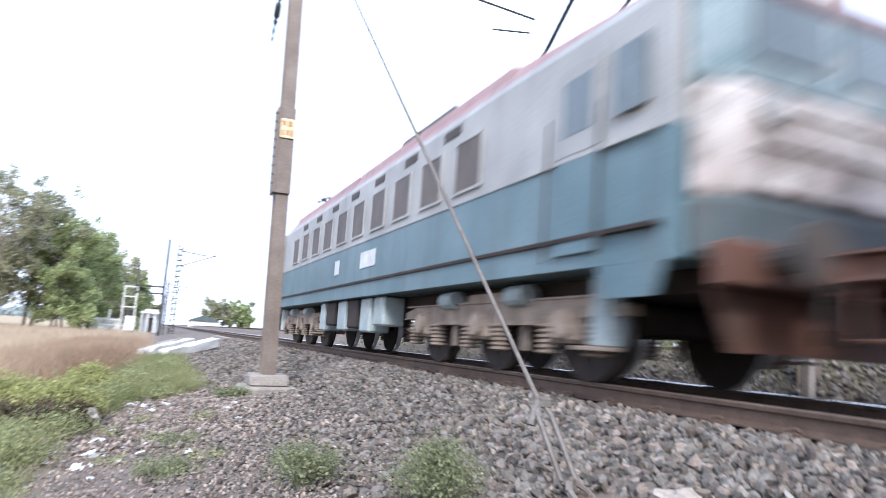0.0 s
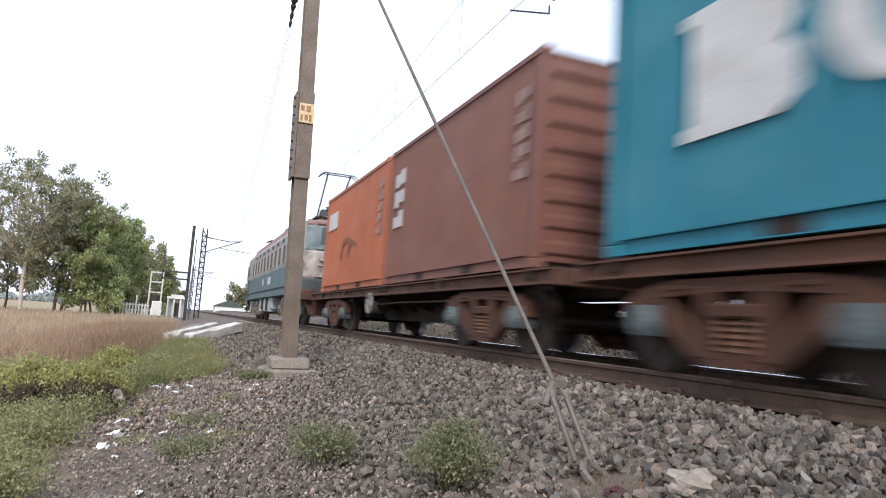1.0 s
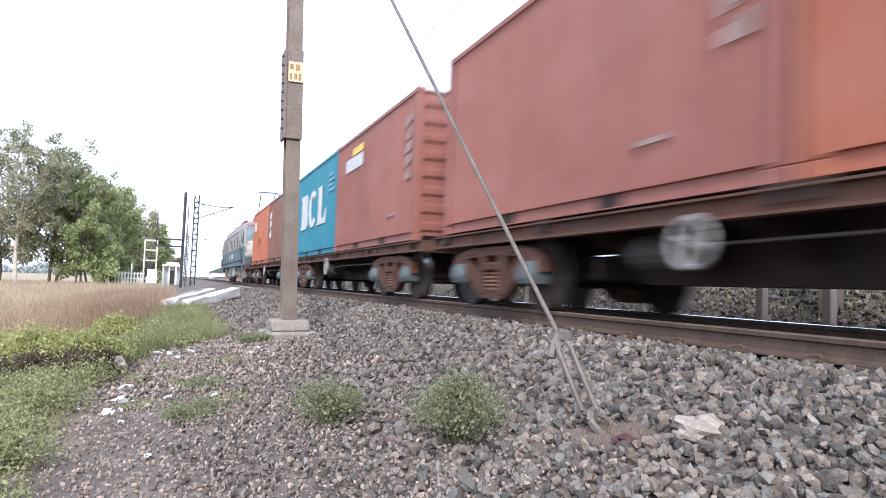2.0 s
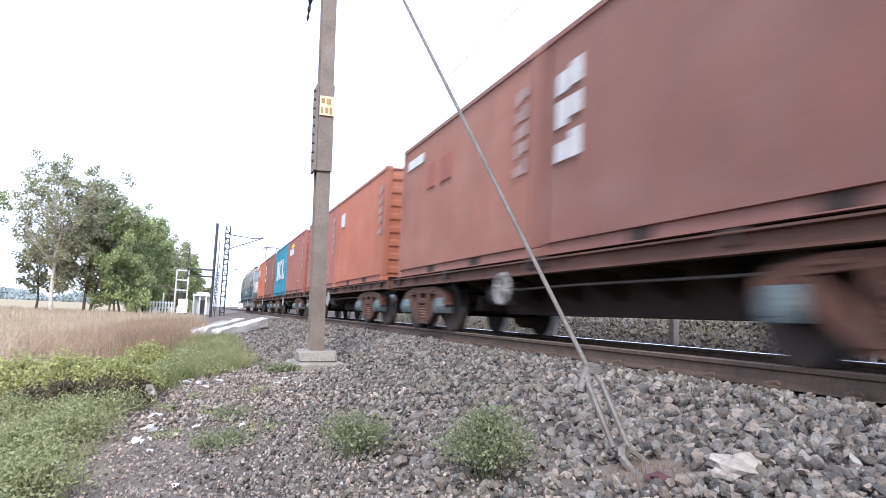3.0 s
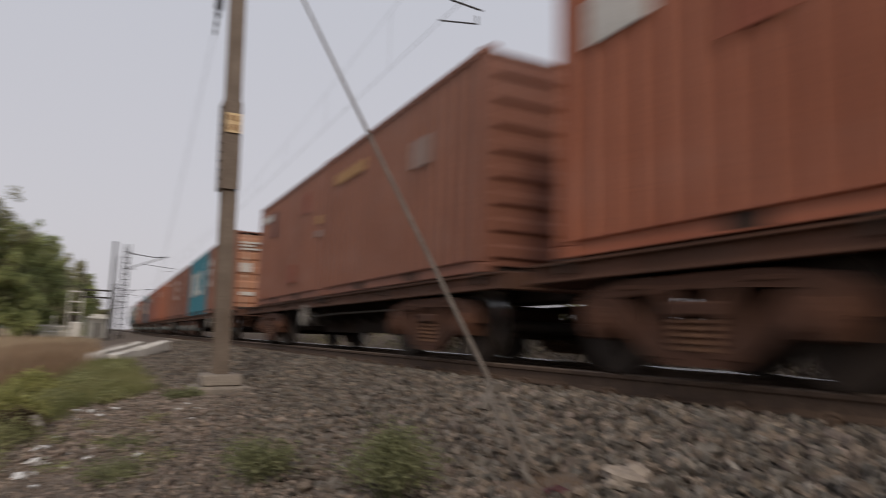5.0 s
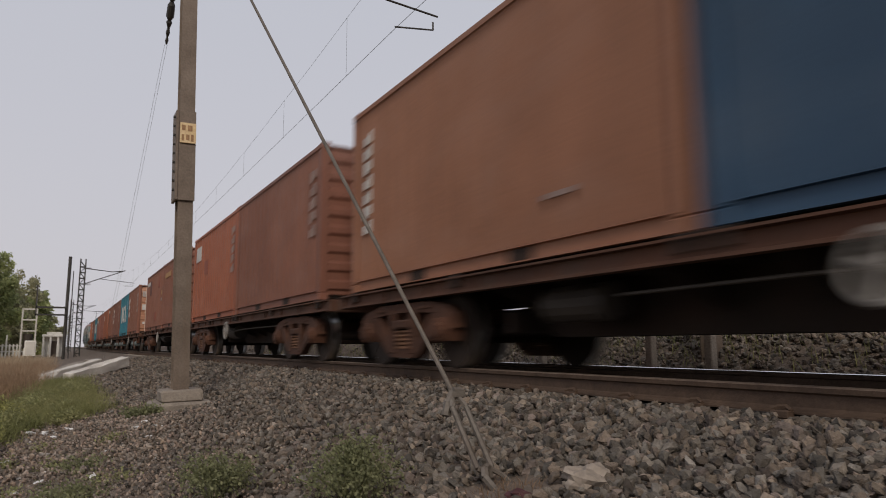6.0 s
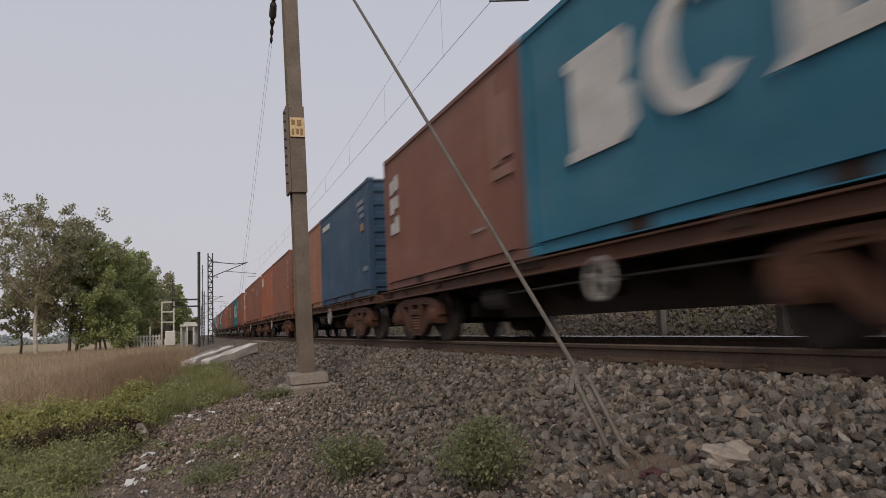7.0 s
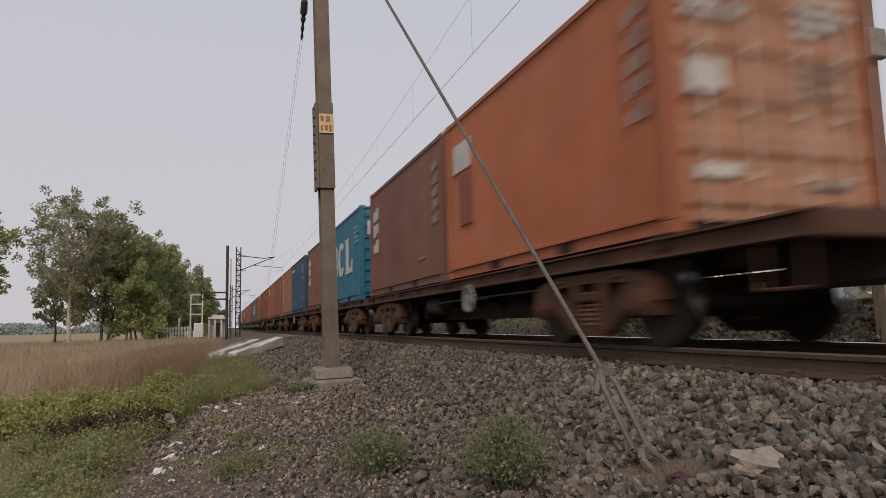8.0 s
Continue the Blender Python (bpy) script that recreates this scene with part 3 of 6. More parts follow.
for k, x in enumerate((8.95, 10.7)):
    r = thing("rail_%d" % (k + 3), "rusty rail of the track beyond", "rail", "rails of the track beyond", "structure", (x, 0, 0.51))
    part("web_and_foot", slab(bmesh.new(), rail_profile(), "y", -40, 300), M["rail"], r)
    part("running_head", slab(bmesh.new(), [(0.034, -0.0135), (0.028, -0.0055), (0.015, -0.0015), (0, 0), (-0.015, -0.0015), (-0.028, -0.0055), (-0.034, -0.0135)], "y", -40, 300), M["rail_head_dull"], r, "brown worn running surface")


def make_sleeper():
    s = thing("sleeper", "grey concrete railway sleeper bedded in ballast", "sleeper", "sleepers of the track")
    part("beam", slab(bmesh.new(), [(-1.37, -0.36), (1.37, -0.36), (1.37, -0.2), (0.5, -0.21), (0, -0.23), (-0.5, -0.21), (-1.37, -0.2)], "y", -0.12, 0.12), M["sleeper"], s)
    for sx in (-1, 1):
        for off in (-0.095, 0.095):
            bm = bmesh.new()
            x = sx * (GAUGE / 2 + 0.036) + off
            tube(bm, [(x, -0.06, -0.15), (x + 0.02, -0.02, -0.13), (x, 0.03, -0.135), (x - 0.02, 0.06, -0.15)], 0.016, 5)
            box(bm, x - 0.035, x + 0.035, -0.06, 0.06, -0.2, -0.15, 0.008)
            part("rail_clip", bm, M["rail"], s, "rusty spring clip")
    return s


first_sleeper = make_sleeper()
first_sleeper.location = (TRACK_X, -2.0, 0)
for i in range(1, 75):
    copy_thing(first_sleeper, pose(TRACK_X, -2.0 + 0.65 * i, 0))


# ---------------------------------------------------------------- train
def corrugated(length, height, x, pitch=0.278, depth=0.05, normal=1):
    """A corrugated wall in the plane x, from -length/2 to length/2 in y and 0 to height in z."""
    bm = bmesh.new()
    ys, n = [], int(length / pitch)
    p = length / n
    for i in range(n):
        y0 = -length / 2 + i * p
        ys += [(y0, 0), (y0 + 0.4 * p, 0), (y0 + 0.5 * p, depth), (y0 + 0.9 * p, depth)]
    ys.append((length / 2, 0))
    pts = [(x - normal * d, y) for y, d in ys] + [(x - normal * 0.07, length / 2), (x - normal * 0.07, -length / 2)]
    lo = [bm.verts.new((u, v, 0)) for u, v in pts]
    hi = [bm.verts.new((u, v, height)) for u, v in pts]
    for i in range(len(pts)):
        j = (i + 1) % len(pts)
        bm.faces.new((lo[i], lo[j], hi[j], hi[i]))
    bmesh.ops.recalc_face_normals(bm, faces=bm.faces[:])
    return bm


CL, CW, CH = 6.06, 2.438, 2.676


def make_container(paint, label, marks=(), door_paint=None, doors_back=True):
    """A twenty-foot container. Its origin is the middle of its bottom; y runs ahead."""
    c = thing("container", label, "container", "containers on the train")
    m = M["box_" + paint]
    hw = CW / 2
    for sx, nm in ((-1, "side_wall"), (1, "side_wall")):
        bm = corrugated(CL - 0.24, CH - 0.27, sx * (hw - 0.012), normal=sx)
        bmesh.ops.translate(bm, vec=(0, 0, 0.17), verts=bm.verts[:])
        part(nm, bm, m, c)
        rail = [(hw - 0.04, 0.168), (hw - 0.012, 0.168), (hw - 0.012, 0.156), (hw - 0.05, 0.15), (hw - 0.05, 0.034), (hw - 0.016, 0.028), (hw - 0.016, 0.016), (hw - 0.09, 0.016), (hw - 0.09, 0.16)]
        part("bottom_rail", slab(bmesh.new(), [(sx * u, v) for u, v in rail], "y", -CL / 2 + 0.17, CL / 2 - 0.17), m, c)
        for yp in (-1.03, 1.03):
            # a dark box stands for the shaded opening of the pocket
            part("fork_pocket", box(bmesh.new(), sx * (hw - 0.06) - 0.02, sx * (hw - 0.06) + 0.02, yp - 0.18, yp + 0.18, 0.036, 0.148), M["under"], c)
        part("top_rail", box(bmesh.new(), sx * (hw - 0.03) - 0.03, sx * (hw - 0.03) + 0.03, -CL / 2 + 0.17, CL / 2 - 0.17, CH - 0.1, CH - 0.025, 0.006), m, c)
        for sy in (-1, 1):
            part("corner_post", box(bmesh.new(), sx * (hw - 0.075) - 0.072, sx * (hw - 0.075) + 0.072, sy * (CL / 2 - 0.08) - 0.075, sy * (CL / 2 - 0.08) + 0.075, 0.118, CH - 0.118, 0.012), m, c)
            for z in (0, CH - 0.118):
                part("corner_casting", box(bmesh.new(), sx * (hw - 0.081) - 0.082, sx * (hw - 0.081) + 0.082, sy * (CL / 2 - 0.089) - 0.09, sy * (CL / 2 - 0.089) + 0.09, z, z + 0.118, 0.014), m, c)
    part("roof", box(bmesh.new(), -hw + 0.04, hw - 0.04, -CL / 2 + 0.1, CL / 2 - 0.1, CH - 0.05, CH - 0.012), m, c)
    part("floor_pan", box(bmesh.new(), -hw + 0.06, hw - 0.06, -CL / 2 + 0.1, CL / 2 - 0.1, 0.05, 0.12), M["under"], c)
    back = -1 if doors_back else 1
    # the blank end, with horizontal ribs
    y = -back * (CL / 2 - 0.06)
    part("end_wall", ribbed(bmesh.new(), -hw + 0.15, hw - 0.15, y, -back, 0.1, CH - 0.1, 8, 0.04), m, c)
    # doors
    dm = M["box_" + (door_paint or paint)]
    yd = back * (CL / 2 - 0.07)
    for sx in (-1, 1):
        d = part("door", ribbed(bmesh.new(), min(0.01 * sx, sx * (hw - 0.16)), max(0.01 * sx, sx * (hw - 0.16)), yd, back, 0.13, CH - 0.13, 5, 0.04), dm, c)
        for xr in (0.3, 0.82):
            bm = bmesh.new()
            rod(bm, (sx * xr, yd + back * 0.075, 0.1), (sx * xr, yd + back * 0.075, CH - 0.1), 0.019, 6)
            for z in (0.5, 1.1, 1.7, 2.2):
                box(bm, sx * xr - 0.05, sx * xr + 0.05, yd + back * 0.025, yd + back * 0.095, z, z + 0.07)
            part("lock_rod", bm, M["rod_pale"] if door_paint else m, d, "pale locking bar" if door_paint else "")
    for mark in marks:
        mark(c)
    return c


LIFT = 0.085            # from the container's floor to the datum of its markings


def mark_box(y0, y1, z0, z1, mat="decal", end=0):
    """A painted patch on the side that faces the path (y ahead), or on the back end (y is then x)."""
    z0, z1 = z0 + LIFT, z1 + LIFT

    def put(c):
        bm = bmesh.new()
        if end:
            ye = -CL / 2 - 0.012
            box(bm, y0, y1, ye - 0.004, ye + 0.02, z0, z1)
        else:
            x = -CW / 2 + 0.004
            box(bm, x - 0.002, x + 0.012, y0, y1, z0, z1)
        part("painted_marking", bm, M[mat], c)
    return put


def mark_rows(y0, y1, z0, z1, rows, mat="decal", upright=False):
    """Unreadable lettering as plain bars."""
    out = []
    n = rows
    for i in range(n):
        if upright:
            h = (z1 - z0) / n
            a, b, wd = z0 + i * h + h * 0.1, z0 + (i + 1) * h - h * 0.1, y1 - y0
            out.append(mark_box(y0, y0 + wd * 0.4, a + (b - a) * (0.0, 0.25, 0.1)[i % 3], b, mat))
            out.append(mark_box(y0 + wd * 0.58, y1, a, b - (b - a) * (0.3, 0.0, 0.2)[i % 3], mat))
        else:
            h = (z1 - z0) / n
            short = (y1 - y0) * (0.0, 0.25, 0.1, 0.35)[i % 4]
            out.append(mark_box(y0 + short, y1, z0 + i * h + h * 0.2, z0 + (i + 1) * h - h * 0.2, mat))
    return out


def mark_big(c):
    """The owner's mark: three big white blocks, of which the middle one is an open ring and the last an angle."""
    x0, x1 = -CW / 2 - 0.001, -CW / 2 + 0.013
    def flip(pts, y):
        return [(y - u, v) for u, v in pts]
    zb, h = 0.78 + LIFT, 1.08
    bm = slab(bmesh.new(), flip([(0, zb), (0.92, zb), (1.12, zb + 0.12), (1.12, zb + 0.44), (0.98, zb + 0.55), (1.08, zb + 0.66), (1.08, zb + 0.96), (0.92, zb + h), (0, zb + h), (0, zb + h - 0.1), (0.1, zb + h - 0.13), (0.1, zb + 0.13), (0, zb + 0.1)], 2.02), "x", x0, x1)
    part("painted_marking", bm, M["decal"], c, "white block of the owner's mark")
    bm = bmesh.new()
    steps = [radians(a) for a in range(42, 319, 12)]
    for a, b in zip(steps[:-1], steps[1:]):
        pts = [(0.25 * math.cos(a), 0.38 * math.sin(a)), (0.6 * math.cos(a), 0.55 * math.sin(a)), (0.6 * math.cos(b), 0.55 * math.sin(b)), (0.25 * math.cos(b), 0.38 * math.sin(b))]
        slab(bm, [(0.12 - u, zb + 0.54 + v) for u, v in pts], "x", x0, x1)
    part("painted_marking", bm, M["decal"], c, "white open ring of the owner's mark")
    bm = slab(bmesh.new(), flip([(0, zb), (1.18, zb), (1.24, zb + 0.4), (1.14, zb + 0.4), (1.0, zb + 0.16), (0.6, zb + 0.16), (0.6, zb + h - 0.1), (0.75, zb + h), (0, zb + h), (0.15, zb + h - 0.1), (0.15, zb + 0.1)], -0.6), "x", x0, x1)
    part("painted_marking", bm, M["decal"], c, "white angle of the owner's mark")


WAGON_PARTS = {}


def wheelset_mesh(r, half_gauge=GAUGE / 2):
    bm = bmesh.new()
    rod(bm, (-1.05, 0, 0), (1.05, 0, 0), 0.075, 10)
    for s in (-1, 1):
        x = s * (half_gauge + 0.04)
        rod(bm, (x - 0.065, 0, 0), (x + 0.065, 0, 0), r, 28)
        for fc in bm.faces[-30:]:
            if abs(fc.normal.x) < 0.5 and (fc.calc_center_median().yz).length > r * 0.9:
                fc.material_index = 1
        rod(bm, (x - s * 0.065, 0, 0), (x - s * 0.095, 0, 0), r + 0.028, 28)
        rod(bm, (x + s * 0.06, 0, 0), (x + s * 0.09, 0, 0), 0.16, 14, 0.12)
        for k in range(4):
            a = k * math.pi / 2
            box(bm, x + s * 0.062 - 0.012, x + s * 0.062 + 0.012, math.cos(a) * r * 0.6 - 0.035, math.cos(a) * r * 0.6 + 0.035, math.sin(a) * r * 0.6 - 0.035, math.sin(a) * r * 0.6 + 0.035)
    return bm


def make_bogie(wagon, y, cover):
    """A two-axle cast-steel bogie under the wagon; its wheelsets turn."""
    b = part("bogie", box(bmesh.new(), -1.0, 1.0, -0.2, 0.2, 0.42, 0.72, 0.04), M["bogie"], wagon, "rusty cast-steel bogie")
    b.location = (0, y, 0)
    for s in (-1, 1):
        x = s * 1.06
        bm = bmesh.new()
        # top member with its pedestal jaws, the sagging bottom member, and two columns that leave three windows
        slab(bm, [(-1.24, 0.44), (-1.24, 0.60), (-1.08, 0.70), (-0.6, 0.765), (0.6, 0.765), (1.08, 0.70), (1.24, 0.60), (1.24, 0.44), (1.14, 0.44), (1.1, 0.56), (0.88, 0.56), (0.82, 0.62), (0.3, 0.655), (-0.3, 0.655), (-0.82, 0.62), (-0.88, 0.56), (-1.1, 0.56), (-1.14, 0.44)], "x", x - 0.075, x + 0.075)
        slab(bm, [(-0.84, 0.60), (-0.72, 0.62), (-0.4, 0.31), (-0.26, 0.21), (0.26, 0.21), (0.4, 0.31), (0.72, 0.62), (0.84, 0.60), (0.84, 0.44), (0.44, 0.16), (0.3, 0.10), (-0.3, 0.10), (-0.44, 0.16), (-0.84, 0.44)], "x", x - 0.07, x + 0.07)
        for u in (-0.28, 0.28):
            box(bm, x - 0.085, x + 0.085, u - 0.075, u + 0.075, 0.15, 0.70, 0.012)
        for u in (-0.6, 0.6):
            box(bm, x - 0.05 + s * 0.045, x + 0.05 + s * 0.045, u - 0.12, u + 0.12, 0.675, 0.715, 0.01)
        part("side_frame", bm, M["bogie"], b)
        for u in (-0.1, 0.1):
            part("coil_spring", lathe(bmesh.new(), x + s * 0.01, u, coil(0.20, 0.45, 5, 0.088, 0.028)), M["spring"], b)
        part("bolster_end", box(bmesh.new(), x - 0.11, x + 0.11, -0.2, 0.2, 0.455, 0.565, 0.02), M["bogie"], b)
        for u in (-1.0, 1.0):
            bm = bmesh.new()
            slab(bm, [(u - 0.15, 0.30), (u + 0.15, 0.30), (u + 0.19, 0.42), (u + 0.15, 0.56), (u - 0.15, 0.56), (u - 0.19, 0.42)], "x", x - 0.1, x + 0.1)
            rod(bm, (x + s * 0.09, u, 0.42), (x + s * 0.15, u, 0.42), 0.145, 16, 0.13)
            rod(bm, (x + s * 0.15, u, 0.42), (x + s * 0.175, u, 0.42), 0.085, 12)
            for q in range(3):
                a = 0.5 + q * 2.094
                rod(bm, (x + s * 0.14, u + 0.105 * math.cos(a), 0.42 + 0.105 * math.sin(a)), (x + s * 0.165, u + 0.105 * math.cos(a), 0.42 + 0.105 * math.sin(a)), 0.018, 6)
            part("axle_box", bm, M[cover], b, "grimy blue-grey axle-box cover" if cover == "axle_teal" else "")
    for u in (-0.5, 0.5):
        part("brake_beam", box(bmesh.new(), -0.85, 0.85, u - 0.05, u + 0.05, 0.28, 0.44, 0.02), M["under"], b)
    for u in (-1.0, 1.0):
        if "wheel" not in WAGON_PARTS:
            bm = wheelset_mesh(0.42)
            me = bpy.data.meshes.new("wheelset")
            bm.to_mesh(me)
            bm.free()
            me.materials.append(M["wheel"])
            me.materials.append(M["tread"])
            WAGON_PARTS["wheel"] = me
        w = new("wheelset", WAGON_PARTS["wheel"])
        w.parent = b
        w.location = (0, u, 0.42)
    return b


def make_wagon(front_ext, back_ext, brake_y=0.95, cover="axle_teal"):
    """A low container flat wagon; its deck reaches past the containers by front_ext and back_ext. The origin is at rail level."""
    f, k = 6.125 + front_ext, -6.125 - back_ext
    w = thing("container_wagon", "rusty brown low container flat wagon on two bogies", "wagon", "wagons of the train")
    for s in (-1, 1):
        x = s * 1.13
        channel = [(0.095, 0.975), (0.095, 0.955), (0.03, 0.948), (0.03, 0.832), (0.07, 0.825), (0.07, 0.80), (-0.05, 0.80), (-0.05, 0.975)]
        part("side_sill", slab(bmesh.new(), [(x + s * u, v) for u, v in channel], "y", k, f), M["sill"], w)
        for y in (-6.0, -3.2, -0.15, 0.15, 3.2, 6.0):
            bm = box(bmesh.new(), s * 1.15 - 0.07, s * 1.15 + 0.07, y - 0.1, y + 0.1, 0.965, 0.995, 0.008)
            box(bm, s * 1.19 - 0.035, s * 1.19 + 0.035, y - 0.05, y + 0.05, 0.86, 0.97, 0.008)
            part("container_lock", bm, M["under"], w)
        for y in np.arange(k + 0.55, f - 0.3, 1.1):
            part("sill_stiffener", box(bmesh.new(), x + s * 0.045 - 0.015, x + s * 0.045 + 0.015, y - 0.012, y + 0.012, 0.833, 0.947), M["sill"], w)
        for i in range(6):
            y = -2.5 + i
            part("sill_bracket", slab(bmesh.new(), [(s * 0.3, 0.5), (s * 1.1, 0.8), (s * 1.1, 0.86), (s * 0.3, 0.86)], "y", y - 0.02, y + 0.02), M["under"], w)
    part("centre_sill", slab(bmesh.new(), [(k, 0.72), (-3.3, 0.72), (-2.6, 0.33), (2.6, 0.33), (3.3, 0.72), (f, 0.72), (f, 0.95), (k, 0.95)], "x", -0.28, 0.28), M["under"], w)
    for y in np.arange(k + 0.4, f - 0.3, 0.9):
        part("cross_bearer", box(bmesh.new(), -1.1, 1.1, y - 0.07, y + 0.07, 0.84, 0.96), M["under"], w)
    for y, e, sy in ((f, front_ext, 1), (k, back_ext, -1)):
        part("headstock", box(bmesh.new(), -1.2, 1.2, y - 0.06, y + 0.06, 0.78, 0.97, 0.01), M["sill"], w)
        bm = bmesh.new()
        if e > 1:
            box(bm, -0.12, 0.12, min(y, y + sy * 0.42), max(y, y + sy * 0.42), 0.86, 1.02, 0.03)
            box(bm, -0.19, 0.19, min(y + sy * 0.2, y + sy * 0.4), max(y + sy * 0.2, y + sy * 0.4), 0.82, 1.06, 0.04)
            part("coupler", bm, M["wheel"], w, "dark knuckle coupler")
            part("draft_gear_box", box(bmesh.new(), -0.3, 0.3, min(y - sy * 0.15, y - sy * 1.25), max(y - sy * 0.15, y - sy * 1.25), 0.5, 0.86, 0.03), M["under"], w)
            part("deck_plate", box(bmesh.new(), -1.1, 1.1, min(y, y - sy * 1.45), max(y, y - sy * 1.45), 0.978, 0.992), M["sill"], w)
            for s in (-1, 1):
                bm = bmesh.new()
                tube(bm, [(s * 1.16, y - sy * 0.1, 0.95), (s * 1.18, y - sy * 0.1, 0.45), (s * 1.18, y - sy * 0.5, 0.45), (s * 1.16, y - sy * 0.5, 0.9)], 0.015, 5)
                part("step", bm, M["bogie"], w)
        else:
            rod(bm, (0, y, 0.88), (0, y + sy * 0.25, 0.88), 0.09, 8)
            part("drawbar", bm, M["wheel"], w)
    for y in (-4.6, 4.6):
        make_bogie(w, y, cover)
    # brake gear between the bogies
    bm = rod(bmesh.new(), (-0.75, 1.3, 0.62), (-0.75, 2.1, 0.62), 0.17, 14)
    part("brake_cylinder", bm, M["tank"], w, "grey brake cylinder")
    bm = rod(bmesh.new(), (0.7, -2.2, 0.6), (0.7, -1.1, 0.6), 0.2, 14)
    part("air_reservoir", bm, M["tank"], w, "grey air reservoir")
    for y in (-2.9, 2.9):
        part("brake_lever", box(bmesh.new(), -0.7, 0.7, y - 0.06, y + 0.06, 0.36, 0.6, 0.02), M["under"], w)
    bm = tube(bmesh.new(), [(-1.0, -3.4, 0.66), (-1.0, -0.5, 0.66), (-1.0, 0.95, 0.64)], 0.016, 6)
    part("brake_rod", bm, M["tank"], w)
    for s in (-1, 1):
        bm = bmesh.new()
        hub = Vector((s * 1.19, brake_y, 0.645))
        ring = [hub + Vector((0, 0.2 * math.cos(a), 0.2 * math.sin(a))) for a in np.linspace(0, 2 * math.pi, 17)]
        tube(bm, ring, 0.028, 6)
        for a in (0.3, 0.3 + math.pi / 2):
            d = Vector((0, 0.2 * math.cos(a), 0.2 * math.sin(a)))
            rod(bm, hub - d, hub + d, 0.022, 5)
        rod(bm, hub, hub - Vector((s * 0.3, 0, 0)), 0.02, 6)
        part("hand_brake_wheel", bm, M["brake_white"], w, "grimy pale-painted hand brake wheel")
    return w


PITCH, LONG_PITCH, DECK = 13.6, 16.5, 0.99


def wagon_front(i):
    """How far the front container face of wagon i (0 the first) lies behind that of the first."""
    return PITCH * i + (LONG_PITCH - PITCH) * (i // 5)


upright = mark_rows(2.1, 2.6, 0.95, 2.15, 3, upright=True)
small_front = mark_rows(1.65, 2.65, 2.02, 2.32, 1)
codes_back = mark_rows(-2.72, -2.44, 1.0, 2.2, 5, "decal_dim", upright=True)
foot_text = mark_rows(-1.85, -1.45, 0.42, 0.5, 1, "decal_dim")
def mark_smear(c):
    """An old dark scrawl rubbed into the paint."""
    x0, x1 = -CW / 2 + 0.002, -CW / 2 + 0.014
    for pts in ([(0.9, 0.75), (0.75, 1.05), (0.62, 1.2), (0.2, 1.22), (-0.35, 1.12), (-0.8, 0.98), (-0.78, 0.9), (-0.3, 1.02), (0.2, 1.1), (0.55, 1.08), (0.68, 0.95), (0.8, 0.72)], [(0.15, 0.72), (0.05, 1.0), (-0.25, 1.12), (-0.25, 1.05), (-0.05, 0.92), (0.02, 0.7)]):
        part("painted_marking", slab(bmesh.new(), [(u, v + LIFT) for u, v in pts], "x", x0, x1), M["smear"], c, "old dark scrawl")


white_panel = [mark_smear, mark_box(1.6, 2.6, 1.62, 2.08)]
end_marks = [mark_box(-1.0, -0.62, 1.2, 1.5, "decal", 1), mark_box(-0.95, -0.5, 0.42, 0.54, "decal", 1), mark_box(0.3, 0.8, 0.36, 0.44, "decal_dim", 1)]
for k, (wide, wide_b) in enumerate(((0.62, 0.5), (0.45, 0.66), (0.68, 0.38))):
    end_marks += [mark_box(-1.02, -1.02 + wide, 2.16 - 0.11 * k, 2.22 - 0.11 * k, "decal", 1), mark_box(0.28, 0.28 + wide_b, 2.12 - 0.13 * k, 2.19 - 0.13 * k, "decal", 1), mark_box(0.3, 0.3 + wide * 0.8, 1.5 - 0.12 * k, 1.55 - 0.12 * k, "decal_dim", 1)]
